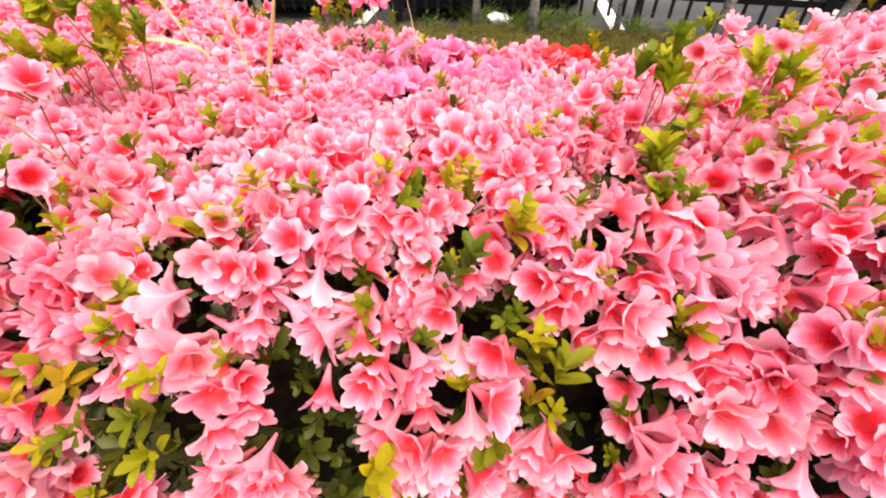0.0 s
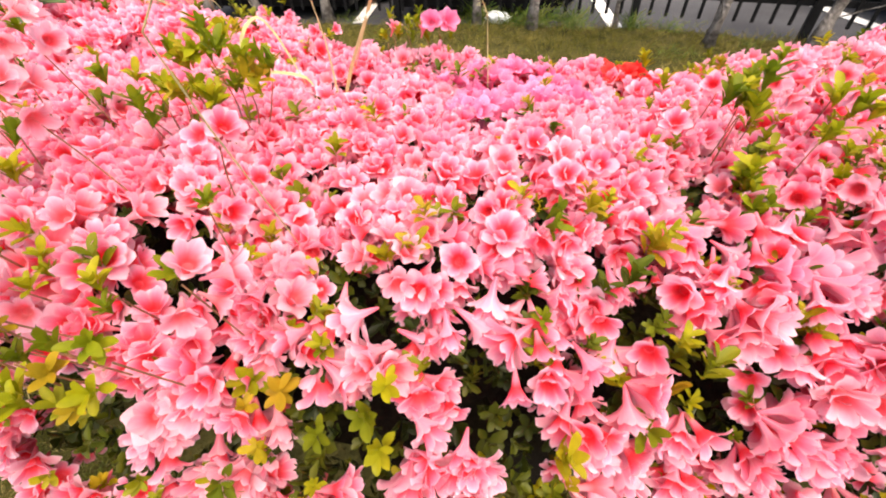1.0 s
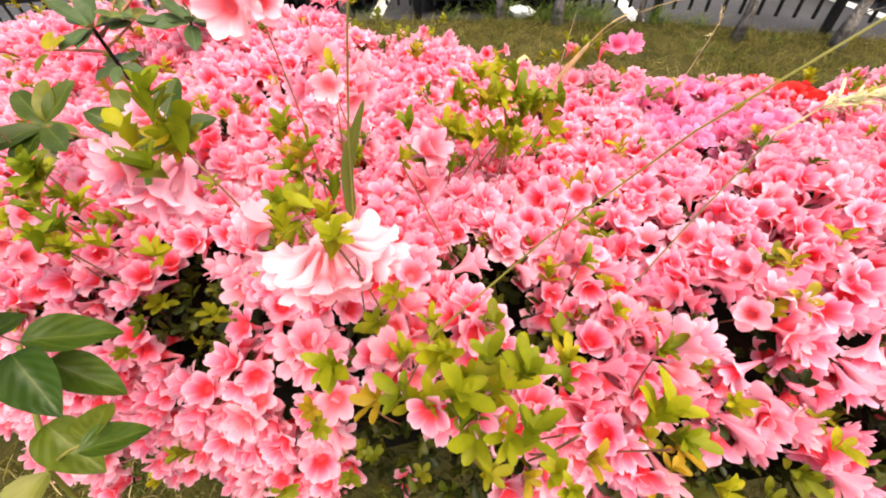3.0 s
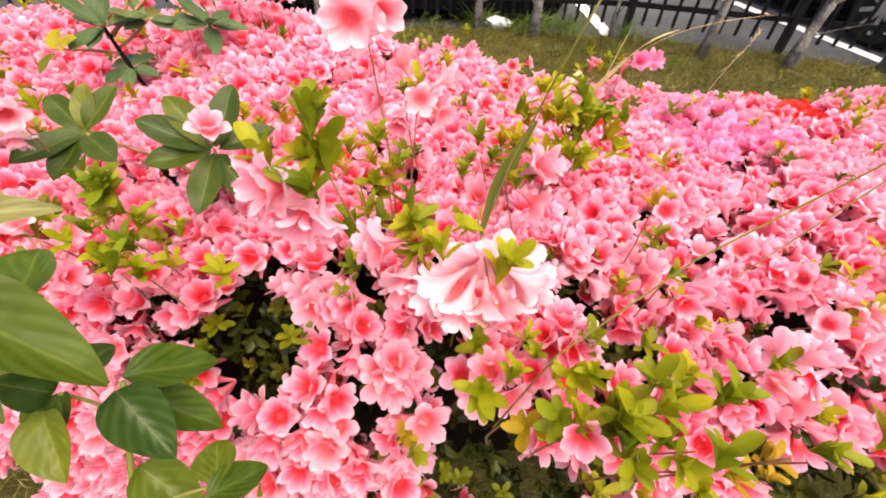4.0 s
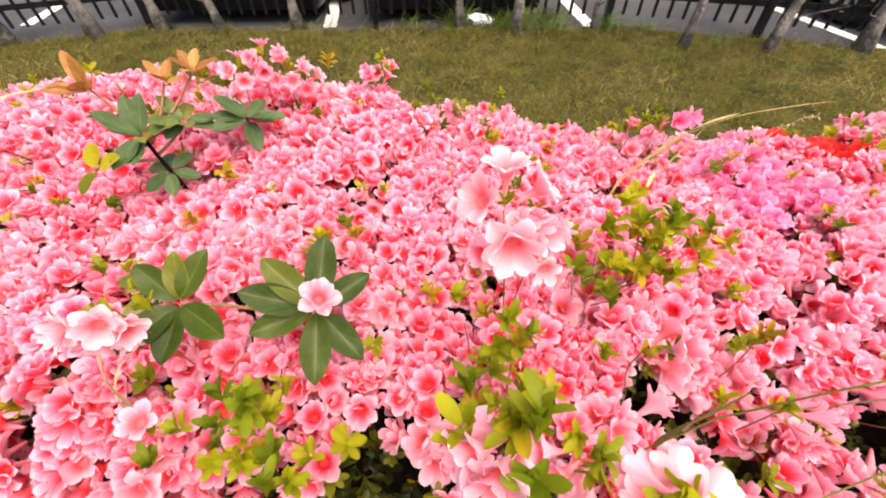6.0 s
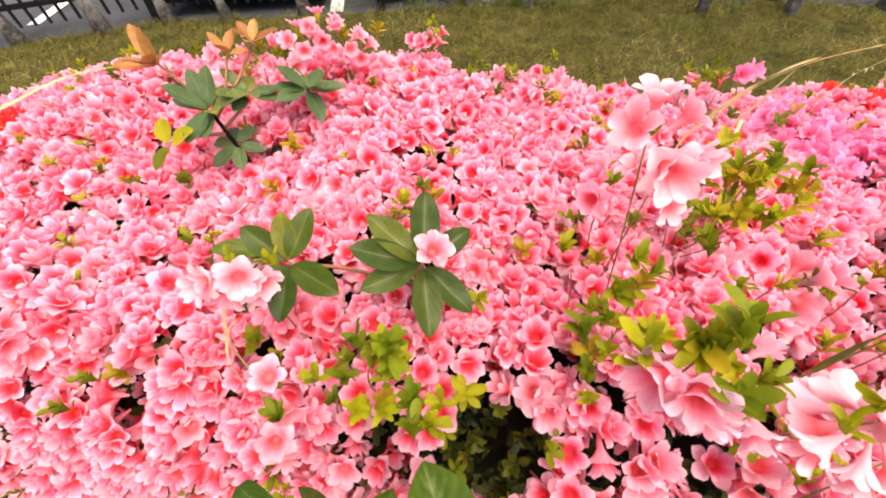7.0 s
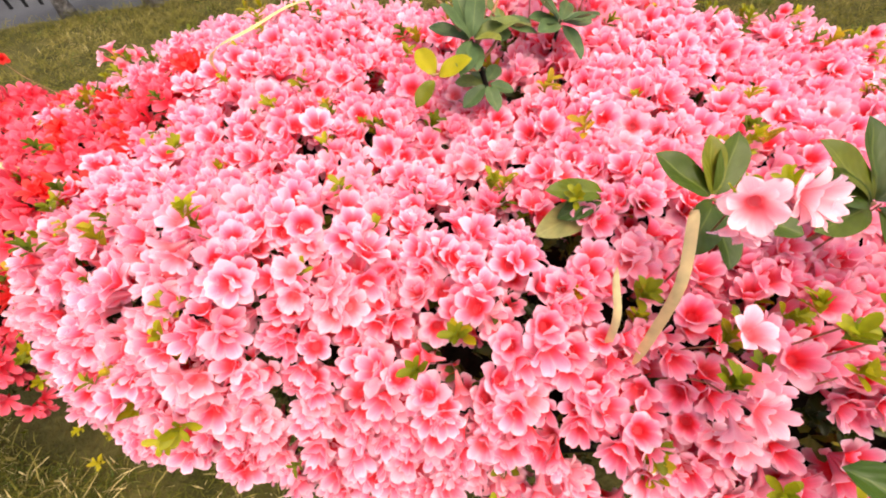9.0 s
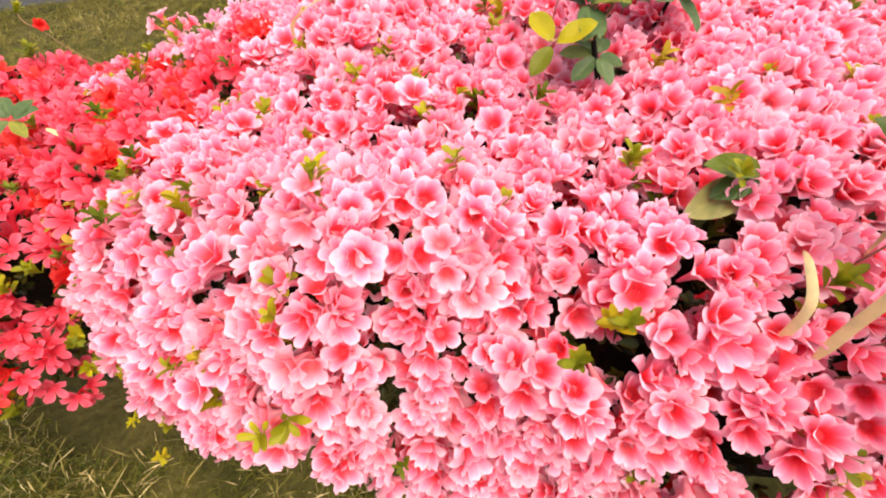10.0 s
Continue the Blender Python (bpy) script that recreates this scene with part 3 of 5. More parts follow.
def mound_height(x, y, poly, height, low, soft):
    d = distance_in(poly, x, y) + 0.05 * noise.noise((x * 5, y * 5, 9.3))
    if d <= 0:
        return None
    t = min(1, d / soft)
    return low + (height - low) * (1 - (1 - t) ** 2.3) ** (1 / 2.3)


def mound_points(poly, top, low, soft, step=0.014, seed=3):
    """Points spread evenly over the mound's surface with their normals."""
    r = np.random.default_rng(seed)
    xs, ys = [p[0] for p in poly], [p[1] for p in poly]
    nx, ny = int((max(xs) - min(xs)) / 0.04) + 2, int((max(ys) - min(ys)) / 0.04) + 2
    zs = {}
    for i in range(nx):
        for j in range(ny):
            x, y = min(xs) + i * 0.04, min(ys) + j * 0.04
            z = mound_height(x, y, poly, top(x, y), low, soft)
            if z is not None:
                zs[i, j] = Vector((x, y, z))
    out = []
    for (i, j) in zs:
        q = [zs.get(k) for k in ((i, j), (i + 1, j), (i + 1, j + 1), (i, j + 1))]
        if not all(q):
            continue
        for a, b, c in ((q[0], q[1], q[2]), (q[0], q[2], q[3])):
            cross = (b - a).cross(c - a)
            want = cross.length / 2 / (step * step)
            normal = cross.normalized()
            for _ in range(int(want) + (r.uniform() < want % 1)):
                u, v = r.uniform(), r.uniform()
                if u + v > 1:
                    u, v = 1 - u, 1 - v
                out.append((a + (b - a) * u + (c - a) * v, normal))
    order = r.permutation(len(out))
    return [out[k] for k in order], zs


def thin(points, gap, keep=lambda p: True):
    """Of the points those that are gap apart from one another."""
    cells, kept = {}, []
    for p, n in points:
        if not keep(p):
            continue
        key = (int(p.x // gap), int(p.y // gap), int(p.z // gap))
        near = (q for dx in (-1, 0, 1) for dy in (-1, 0, 1) for dz in (-1, 0, 1) for q in cells.get((key[0] + dx, key[1] + dy, key[2] + dz), ()))
        if all((p - q).length > gap for q in near):
            cells.setdefault(key, []).append(p)
            kept.append((p, n))
    return kept


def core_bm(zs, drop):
    """A sheet under a bush's flowers that stands for its twigs and inner shade."""
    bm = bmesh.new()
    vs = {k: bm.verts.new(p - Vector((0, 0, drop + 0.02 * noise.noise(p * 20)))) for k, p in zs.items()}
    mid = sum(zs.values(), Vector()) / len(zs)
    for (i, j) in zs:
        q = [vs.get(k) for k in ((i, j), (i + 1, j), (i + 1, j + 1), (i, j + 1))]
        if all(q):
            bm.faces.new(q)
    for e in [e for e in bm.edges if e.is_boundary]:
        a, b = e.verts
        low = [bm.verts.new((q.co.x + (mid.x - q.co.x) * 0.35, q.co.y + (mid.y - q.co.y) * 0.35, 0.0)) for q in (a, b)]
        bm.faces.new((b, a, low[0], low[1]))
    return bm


SINGLES = [flower_piece(s, False, r, 1.0, 8, 5) for s, r in ((1, 0.95), (2, 0.75), (3, 1.08), (4, 0.86))]
DOUBLES = [flower_piece(s, True, r, 1.0, 6, 5) for s, r in ((11, 1.0), (12, 0.8), (13, 1.1), (14, 0.9))]
NEAR_FLOWERS = [flower_piece(s, d, r, 1.2, 6, 4) for s, d, r in ((31, True, 1.08), (32, False, 0.85), (33, True, 0.92), (34, True, 1.1), (35, False, 1.0), (36, True, 0.8))]
FAR_FLOWERS = [flower_piece(s, d, r, 1.2, 5, 3) for s, d, r in ((21, True, 1.08), (22, False, 0.85), (23, True, 0.9), (24, True, 1.1), (25, False, 1.0))]
DEEP_FLOWERS = [flower_piece(s, False, r, 1.2, 5, 3) for s, r in ((51, 0.8), (52, 1.0), (53, 0.9))]
STARS = [flower_piece(s, False, r, 0.8, 6, 4, 0.82) for s, r in ((71, 1.0), (72, 1.15), (73, 0.9), (74, 1.2))]
ROSETTES = [rosette_piece(s, c, 0.017, 0.0095, rows=4) for s, c in ((1, 6), (2, 8), (3, 7), (4, 5))]
ROSETTES_UP = [rosette_piece(s, c, 0.021, 0.0095, (20, 78)) for s, c in ((5, 9), (6, 11), (7, 8))]


def open_spot(x, y, z):
    """How bare of flowers the bush is here: 0 closed, 1 open."""
    n = noise.noise((x * 9, y * 9, z * 9 + 30)) + 0.5 * noise.noise((x * 21, y * 21, z * 21))
    front = max(0.0, min(1.0, (0.12 - y + 0.6 * min(0, x + 0.3)) / 0.3))
    bare = 1 / (1 + math.exp(-(n - 0.8 + 0.27 * front + (0.3 * max(0, 0.72 - z) / 0.2) * (0.25 if x < -0.75 else 1.0)) * 14))
    for gx, gy, gr in GAPS:
        bare = max(bare, math.exp(-(((x - gx) ** 2 + (y - gy) ** 2) / (0.75 * gr * gr)) ** 2))
    return bare


def front_share(p):
    """1 on the hedge's front, where the flowers hang over; 0 on its top."""
    return max(0.0, min(1.0, (0.16 - p.y + 0.7 * min(0, p.x + 0.25)) / 0.3))


def bush(name, label, category, poly, top, low, soft, petals, singles, doubles, gap, split, mine, flowers_from=0.42, seed=5, group="", near_set=None, fill=1.85):
    """A flowering bush: core, twigs, leaves and flowers. The flowers along the stretch that split names are parts of their own."""
    r = np.random.default_rng(seed)
    thing = tagged(new(name), label, category, group)
    points, zs = mound_points(poly, top, low, soft, 0.013, seed)
    points, zs = [pn for pn in points if mine(pn[0])], {k: p for k, p in zs.items() if mine(p)}
    cx, cy = np.mean([p.x for p in zs.values()]), np.mean([p.y for p in zs.values()])
    # added core sheet, coloured near-black to stand in for shade between the flowers
    tagged(part("inner_thicket", core_bm({k: p for k, p in zs.items() if distance_in(poly, p.x, p.y) > (0.13 if p.x > -1.15 else 0.32)}, 0.17), TWIG_AND_SHADE, thing, "near-black sheet for the twigs and shade under the flowers"), kind="stuff")
    kinds = singles + doubles + doubles
    meshes = [single(k, "flower", petals[0]) for k in kinds]
    meshes_b = [single(k, "flower", petals[-1]) for k in kinds]
    soups = [Soup() for _ in petals]
    blooms, nodes = [], []

    def outward(n, front, keep, spread):
        """Where a flower looks: out of the bush on its top; down and aside on its front."""
        lean = r.uniform()
        along = Vector((-0.25, -0.75, -0.6)) if lean < 0.5 else Vector((-0.8, -0.2, -0.45)) if lean < 0.75 else Vector((0.65, -0.5, -0.5))
        return (n * (keep - 0.5 * front) + along * front + Vector(r.normal(0, spread, 3))).normalized()

    # shoots that end in a ring of flowers, then single flowers in what is left between them
    tips = thin(points, gap * 1.95, lambda p: p.z > flowers_from)
    for p, n in tips:
        if (n.y > 0.45 and r.uniform() < 0.6) or r.uniform() < open_spot(*p):
            continue
        front = front_share(p)
        axis = outward(n, front, 0.85, 0.3)
        turn = axis.to_track_quat("Z", "Y").to_matrix()
        count, spin = int(r.integers(3, 6)), r.uniform(0, 6.28)
        centre = p + n * r.uniform(-0.022, 0.004)
        if r.uniform() < 0.12 + 0.7 * front:
            nodes.append((centre - axis * 0.004, (Vector((0, 0, 0.9)) + n * 0.3 - axis * 0.3).normalized()))
        pale = int(len(petals) > 1 and r.uniform() < 0.22)
        for k in range(count):
            a, s = spin + 6.2832 * k / count + r.uniform(-0.3, 0.3), r.uniform(0.4, 0.85)
            way = turn @ Vector((math.sin(s) * math.cos(a), math.sin(s) * math.sin(a), math.cos(s)))
            blooms.append((centre + way * 0.002, way, pale))
    for p, n in thin(points, gap * 1.2, lambda p: p.z > flowers_from):
        if (n.y > 0.45 and r.uniform() < 0.6) or r.uniform() < open_spot(*p) + 0.12:
            continue
        front = front_share(p)
        way = outward(n, front, 0.9, 0.42)
        blooms.append((p - way * 0.02 + n * r.uniform(-0.014, 0.012), way, int(len(petals) > 1 and r.uniform() < 0.1)))
    # flowers deeper in the bush, seen in the shade between the outer ones
    deep = []
    for p, n in thin(points, gap * fill, lambda p: p.z > flowers_from + 0.05):
        if n.y > 0.5 or r.uniform() < 1.6 * open_spot(*p) + 0.6 * front_share(p):
            continue
        way = (n + Vector((0, 0, 0.3)) + Vector(r.normal(0, 0.6, 3))).normalized()
        deep.append((p - n * r.uniform(0.045, 0.075), way))
    for p, way in deep:
        soups[0].add(DEEP_FLOWERS[int(r.integers(3))], frame_matrix(p, way, r.uniform(0, 6.28), r.uniform(0.85, 1.05)), r.uniform())
    blooms.sort(key=lambda b: split(b[0]))
    for i, (p, way, pale) in enumerate(blooms):
        size = r.uniform(0.78, 1.0)
        m = frame_matrix(p, way, r.uniform(0, 6.28), size)
        if i < 300:
            part("flower", (meshes_b if pale else meshes)[int(r.integers(len(kinds)))], None, thing).matrix_basis = m
        else:
            far = p.y > 0.58 or p.x > 0.3 or p.z < 0.6
            some = near_set or (FAR_FLOWERS if far else NEAR_FLOWERS)
            soups[pale].add(some[int(r.integers(len(some)))], m, r.uniform())
    for s, mat in zip(soups, petals):
        if s.v:
            tagged(part("blossoms", s.mesh("blossoms", mat), None, thing), kind="stuff")
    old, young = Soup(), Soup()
    # whorls below the surface: old leaves with the gaps' shade in their colour
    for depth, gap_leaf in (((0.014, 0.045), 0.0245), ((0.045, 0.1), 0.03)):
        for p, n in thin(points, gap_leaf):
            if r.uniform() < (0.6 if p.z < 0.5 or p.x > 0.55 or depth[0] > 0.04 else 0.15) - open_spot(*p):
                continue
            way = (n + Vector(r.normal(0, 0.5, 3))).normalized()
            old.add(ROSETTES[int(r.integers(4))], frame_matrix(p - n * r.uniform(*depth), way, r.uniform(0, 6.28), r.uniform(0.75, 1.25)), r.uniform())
    for p, n in thin(points, 0.066, lambda p: p.z > 0.5):
        if r.uniform() < 0.46 + 0.3 * open_spot(*p):
            way = (n * 0.5 + Vector((0, 0, 0.8)) + Vector(r.normal(0, 0.25, 3))).normalized()
            for _ in range(int(r.integers(1, 4))):
                off = Vector(r.normal(0, 0.014, 3))
                young.add(ROSETTES_UP[int(r.integers(3))], frame_matrix(p + off + n * r.uniform(0.002, 0.032), way, r.uniform(0, 6.28), r.uniform(0.6, 1.1)), r.uniform())
    # the small whorl where a ring of flowers springs
    for p, way in nodes:
        for _ in range(int(r.integers(1, 3))):
            young.add(ROSETTES_UP[int(r.integers(3))], frame_matrix(p + Vector(r.normal(0, 0.006, 3)), way + Vector(r.normal(0, 0.2, 3)), r.uniform(0, 6.28), r.uniform(0.5, 0.9)), r.uniform())
    # whorls of green leaves that fill the open spots
    green = Soup()
    for p, n in thin(points, 0.021, lambda p: p.z > 0.4):
        if r.uniform() < open_spot(*p) * 0.45:
            way = (n * 0.8 + Vector((0, 0, 0.5)) + Vector(r.normal(0, 0.45, 3))).normalized()
            green.add(ROSETTES[int(r.integers(4))], frame_matrix(p - n * r.uniform(0.005, 0.095), way, r.uniform(0, 6.28), r.uniform(0.7, 1.1)), r.uniform())
    # leafy skirt between the lowest flowers and the ground
    for p, n in thin(points, 0.024, lambda p: p.z < 0.5 and p.x < -0.4):
        for _ in range(5 if p.x < -1.25 else 2):
            q = p - Vector((n.x, n.y, 0)) * r.uniform(0.03, 0.2) - Vector((0, 0, r.uniform(0.02, max(0.05, p.z - 0.06))))
            green.add(ROSETTES[int(r.integers(4))], frame_matrix(q, n + Vector(r.normal(0, 0.5, 3)), r.uniform(0, 6.28), r.uniform(0.8, 1.2)), r.uniform(0.0, 0.7))
    if green.v:
        tagged(part("green_leaves", green.mesh("green_leaves", LEAF_MID), None, thing), kind="stuff")
    tagged(part("old_leaves", old.mesh("old_leaves", LEAF_OLD_SHADED), None, thing), kind="stuff")
    tagged(part("young_leaves", young.mesh("young_leaves", LEAF_YOUNG), None, thing), kind="stuff")
    for k in range(9):
        a = Vector((cx + r.normal(0, 0.05), cy + r.normal(0, 0.05), -0.03))
        b = points[(k * 31) % len(points)][0] * 1.0
        b = b.lerp(Vector((cx, cy, b.z)), 0.3)
        b.z -= 0.16
        part("branch", tube_bm(bend(a, b, 0.08, r.uniform(-0.1, 0.1)), 0.013, 0.004), TWIG_AND_SHADE, thing)
    return thing


def front_of(x0, x1):
    """Sorts places by how near they lie to the hedge's front, along a stretch of it."""
    def key(p):
        line = -0.27 if p.x > -0.22 else -0.27 + (-0.22 - p.x) * 0.66
        return abs(p.y - line - 0.15) + (0 if x0 < p.x < x1 else 5)
    return key


def near(p, x, y, r):
    return (p.x - x) ** 2 + (p.y - y) ** 2 < (r * (1 + 0.35 * noise.noise((p.x * 12, p.y * 12, 2)))) ** 2


def plant_of(p):
    """Which plant of the hedge a place belongs to."""
    if distance_in(ROSE_PART, p.x, p.y) + 0.05 * noise.noise((p.x * 9, p.y * 9, 6)) > 0 and not near(p, -1.27, 1.34, 0.05):
        return "rose"
    if near(p, 0.22, 0.27, 0.125):
        return "magenta"
    if near(p, 0.56, 0.31, 0.125):
        return "red"
    return "right" if p.x > -0.36 + 0.25 * p.y + 0.08 * noise.noise((p.x * 4, p.y * 4, 7)) else "left"


SHAPE = dict(poly=OUTLINE, top=top_height, low=0.3, soft=0.2, seed=5)
pink_right = bush("azalea_bush", "pink azalea bush in full bloom, thick with ruffled flowers", "azalea", petals=[PINK, PALE], singles=SINGLES, doubles=DOUBLES, gap=0.0192,
     split=front_of(-0.5, 0.5), mine=lambda p: plant_of(p) == "right", group="azaleas of the hedge", **SHAPE)
pink_left = bush("azalea_bush", "dense salmon-pink azalea bush covered in open flowers", "azalea", petals=[PINK, PALE], singles=SINGLES, doubles=DOUBLES, gap=0.0192,
     split=front_of(-1.4, -0.3), mine=lambda p: plant_of(p) == "left", group="azaleas of the hedge", **SHAPE)
magenta_bush = bush("azalea_bush", "small magenta azalea growing between pink ones", "azalea", petals=[MAGENTA], singles=SINGLES, doubles=SINGLES, gap=0.0192,
     split=lambda p: 0, near_set=STARS, mine=lambda p: plant_of(p) == "magenta", group="azaleas of the hedge", **SHAPE)
bush("azalea_bush", "bright red azalea growing among pink ones", "azalea", petals=[RED], singles=SINGLES, doubles=SINGLES, gap=0.0192,
     split=lambda p: 0, near_set=STARS, mine=lambda p: plant_of(p) == "red", group="azaleas of the hedge", **SHAPE)
rose_bush = bush("azalea_bush", "rose-red azalea bush with bare twigs at its foot", "azalea", petals=[ROSE, RED], singles=STARS, doubles=STARS, gap=0.0225, near_set=STARS, fill=2.2,
     split=lambda p: p.y + 0.5 * p.x, mine=lambda p: plant_of(p) == "rose", group="azaleas of the hedge", **SHAPE)


# ---------------------------------------------------------------- lawn grass
BLADES = [leaf_piece(l, w, 0.3, c, 2, 3, 1.6) for l, w, c in ((0.045, 0.0024, 0.3), (0.035, 0.0028, 0.6), (0.06, 0.0022, 0.5), (0.03, 0.0032, 0.2))]


def lawn_grass(name, mat, count, inside, size, seed, tuft=4, patch=-9, label="short dry olive-green lawn grass"):
    r = np.random.default_rng(seed)
    s = Soup()
    x0, x1, y0, y1 = inside
    made = 0
    for _ in range(count * 3):
        x, y = r.uniform(x0, x1), r.uniform(y0, y1)
        if distance_in(LAWN, x, y) < 0.02 or distance_in(OUTLINE, x, y) > 0.12:
            continue
        if noise.noise((x * 2.2, y * 2.2, 5)) + 0.6 * noise.noise((x * 9, y * 9, 1)) < r.uniform(-0.9, 0.25):
            continue
        if noise.noise((x * 3.1, y * 3.1, 40)) < patch:
            continue
        z = 0.02 * noise.noise((x * 0.9, y * 0.9, 3)) + 0.012 * noise.noise((x * 4, y * 4, 8))
        tone = 0.5 + 0.5 * noise.noise((x * 1.5, y * 1.5, 12))
        for _ in range(tuft):
            m = Matrix.Translation((x + r.normal(0, 0.02), y + r.normal(0, 0.02), z - 0.003)) @ Matrix.Rotation(r.uniform(0, 6.28), 4, "Z")
            m = m @ Matrix.Rotation(radians(r.uniform(5, 85)), 4, "X") @ Matrix.Scale(size * r.uniform(0.6, 1.5), 4)
            s.add(BLADES[int(r.integers(4))], m, min(0.99, max(0, tone * 0.5 + r.uniform(0, 0.5))))
        made += 1
        if made >= count:
            break
    return tagged(part(name, s.mesh(name, mat), None), label, "grass", kind="stuff")


lawn_grass("grass", GRASS, 17000, (-2.3, -0.7, 0.0, 2.3), 0.62, 21)
lawn_grass("grass", GRASS_GREEN, 2500, (-2.2, -0.8, 0.1, 1.6), 0.5, 24, 4, 0.05, "moss and low green weeds in the lawn")
lawn_grass("grass", DRY, 420, (-2.1, -0.9, 0.2, 1.5), 1.0, 25, 1, -9, "loose dry straw lying on the lawn")
lawn_grass("grass", GRASS, 20000, (-3.5, 4.2, 0.5, 6.2), 1.2, 22)
lawn_grass("grass", GRASS_GREEN, 2600, (-3.0, 4.0, 0.4, 5.5), 1.1, 23, 5, 0.3, "greener patches of low lawn weeds")


# ---------------------------------------------------------------- flowering shoots that stand out of the hedge
FLOWER_MESHES = {}
TRUMPETS = [flower_piece(s, d, f) for s, d, f in ((61, True, 0.95), (62, True, 1.05), (63, False, 0.88), (64, True, 0.82), (65, False, 1.1), (66, True, 1.15))]


def flower_mesh(mat, k):
    """The k-th flower in a petal material, made once."""
    if (mat.name, k) not in FLOWER_MESHES:
        FLOWER_MESHES[mat.name, k] = single(TRUMPETS[k], "flower", mat, 0.13 * k)
    return FLOWER_MESHES[mat.name, k]


WHORL_MESHES = [single(p, "leaf_whorl", LEAF_SHOOT, 0.35 + 0.2 * i) for i, p in enumerate(
    [rosette_piece(41, 9, 0.027, 0.0112, (25, 80)), rosette_piece(42, 12, 0.028, 0.0108, (30, 84)), rosette_piece(43, 8, 0.026, 0.0112, (15, 72))])]
shoot_rng = np.random.default_rng(77)


def shoot(parent, base, tip, axis, count, spread, mat=None, leaves=1, size=1.1, leaf_size=1.0, label=""):
    """A shoot with a ring of flowers round its end and a whorl of leaves; axis is where the ring faces."""
    r, axis, tip = shoot_rng, Vector(axis).normalized(), Vector(tip)
    stem = part("shoot", tube_bm(bend(base, tip, 0.0, r.uniform(-0.012, 0.012)), 0.001, 0.0008, 5), STEM, parent, label)
    turn = axis.to_track_quat("Z", "Y").to_matrix()
    for k in range(count):
        a = 6.2832 * (k + r.uniform(-0.25, 0.25)) / max(count, 1)
        s = radians(spread) * r.uniform(0.75, 1.15)
        way = turn @ Vector((math.sin(s) * math.cos(a), math.sin(s) * math.sin(a), math.cos(s)))
        part("flower", flower_mesh(mat or PALE, int(r.integers(6))), None, stem).matrix_basis = frame_matrix(tip + way * 0.012, way, r.uniform(0, 6.28), 0.64 * size * r.uniform(0.88, 1.12))
    for k in range(leaves):
        up = (axis * 0.3 + Vector((0, 0, 0.9)) + Vector(r.normal(0, 0.35 if leaves > 1 else 0.1, 3))).normalized()
        off = Vector(r.normal(0, 0.014, 3)) if leaves > 1 else Vector((0, 0, 0.004))
        part("leaf_whorl", WHORL_MESHES[int(r.integers(3))], None, stem).matrix_basis = frame_matrix(tip + off, up, r.uniform(0, 6.28), 0.7 * leaf_size * r.uniform(0.85, 1.1))
    return stem


R, L = pink_right, pink_left
TOWARDS = (-0.25, -0.75, 0.35)
# the tall pale cluster, the hanging clusters and the leafy ones around them
shoot(L, (-0.455, 0.215, 0.8), (-0.462, 0.235, 1.06), (0, -0.5, 0.75), 5, 55, BLUSH, 1, 1.3, 0.7, "tall shoot with pale pink flowers")
shoot(L, (-0.43, 0.25, 0.8), (-0.413, 0.24, 0.98), (0.2, -0.3, 0.5), 4, 70, BLUSH, 1, 1.15)
shoot(L, (-0.465, 0.19, 0.8), (-0.47, 0.189, 0.938), (0, -0.2, 1), 0, 30, None, 3, 1.0, 1.0)
shoot(L, (-0.48, 0.24, 0.8), (-0.482, 0.25, 0.902), (0, -0.2, 1), 0, 30, None, 2, 1.0, 0.9)
shoot(L, (-0.44, 0.06, 0.8), (-0.469, 0.031, 0.975), (0.0, -0.3, -0.9), 9, 55, BLUSH, 4, 1.25, 0.9, "hanging cluster of pale flowers under a leaf whorl")
shoot(L, (-0.45, 0.12, 0.8), (-0.485, 0.088, 0.948), (-0.8, -0.1, -0.35), 4, 42, PALE, 3, 1.15, 0.9)
shoot(R, (-0.38, 0.3, 0.82), (-0.409, 0.283, 0.955), (-0.1, -0.3, 0.45), 4, 75, PALE, 1, 1.15)
shoot(R, (-0.34, 0.12, 0.8), (-0.39, 0.12, 0.948), (0.75, -0.45, 0.1), 3, 40, PALE, 3, 1.2, 0.9)
shoot(R, (-0.39, -0.03, 0.78), (-0.43, -0.045, 0.87), (-0.05, -0.6, 0.5), 2, 32, PINK, 3, 1.15, 1.1)
shoot(L, (-0.5, 0.14, 0.82), (-0.535, 0.114, 1.006), (-0.75, -0.1, -0.4), 5, 42, PALE, 6, 1.25, 1.25, "leafy shoot with a drooping flower cluster")
shoot(L, (-0.46, 0.2, 0.8), (-0.48, 0.188, 0.872), (0, -0.2, 1), 0, 30, None, 5, 1.0, 1.25)
shoot(L, (-0.44, 0.2, 0.8), (-0.45, 0.16, 0.88), (0, -0.2, 1), 0, 30, None, 4, 1.0, 1.2)
for dx, dy, dz in ((0, 0, 0), (0.03, -0.02, -0.03), (-0.035, 0.015, -0.02), (0.06, -0.01, -0.035), (0.02, 0.03, -0.01), (-0.015, -0.03, -0.03)):
    shoot(R, (-0.23 + dx * 0.4, 0.23, 0.8), (-0.23 + dx, 0.22 + dy, 0.925 + dz), (0, -0.2, 1), 0, 30, None, 4, 1.0, 1.25)
    shoot(R, (-0.3 + dx * 0.4, 0.24, 0.8), (-0.3 + dx, 0.225 + dy, 0.91 + dz), (0, -0.2, 1), 0, 30, None, 2, 1.0, 1.15)
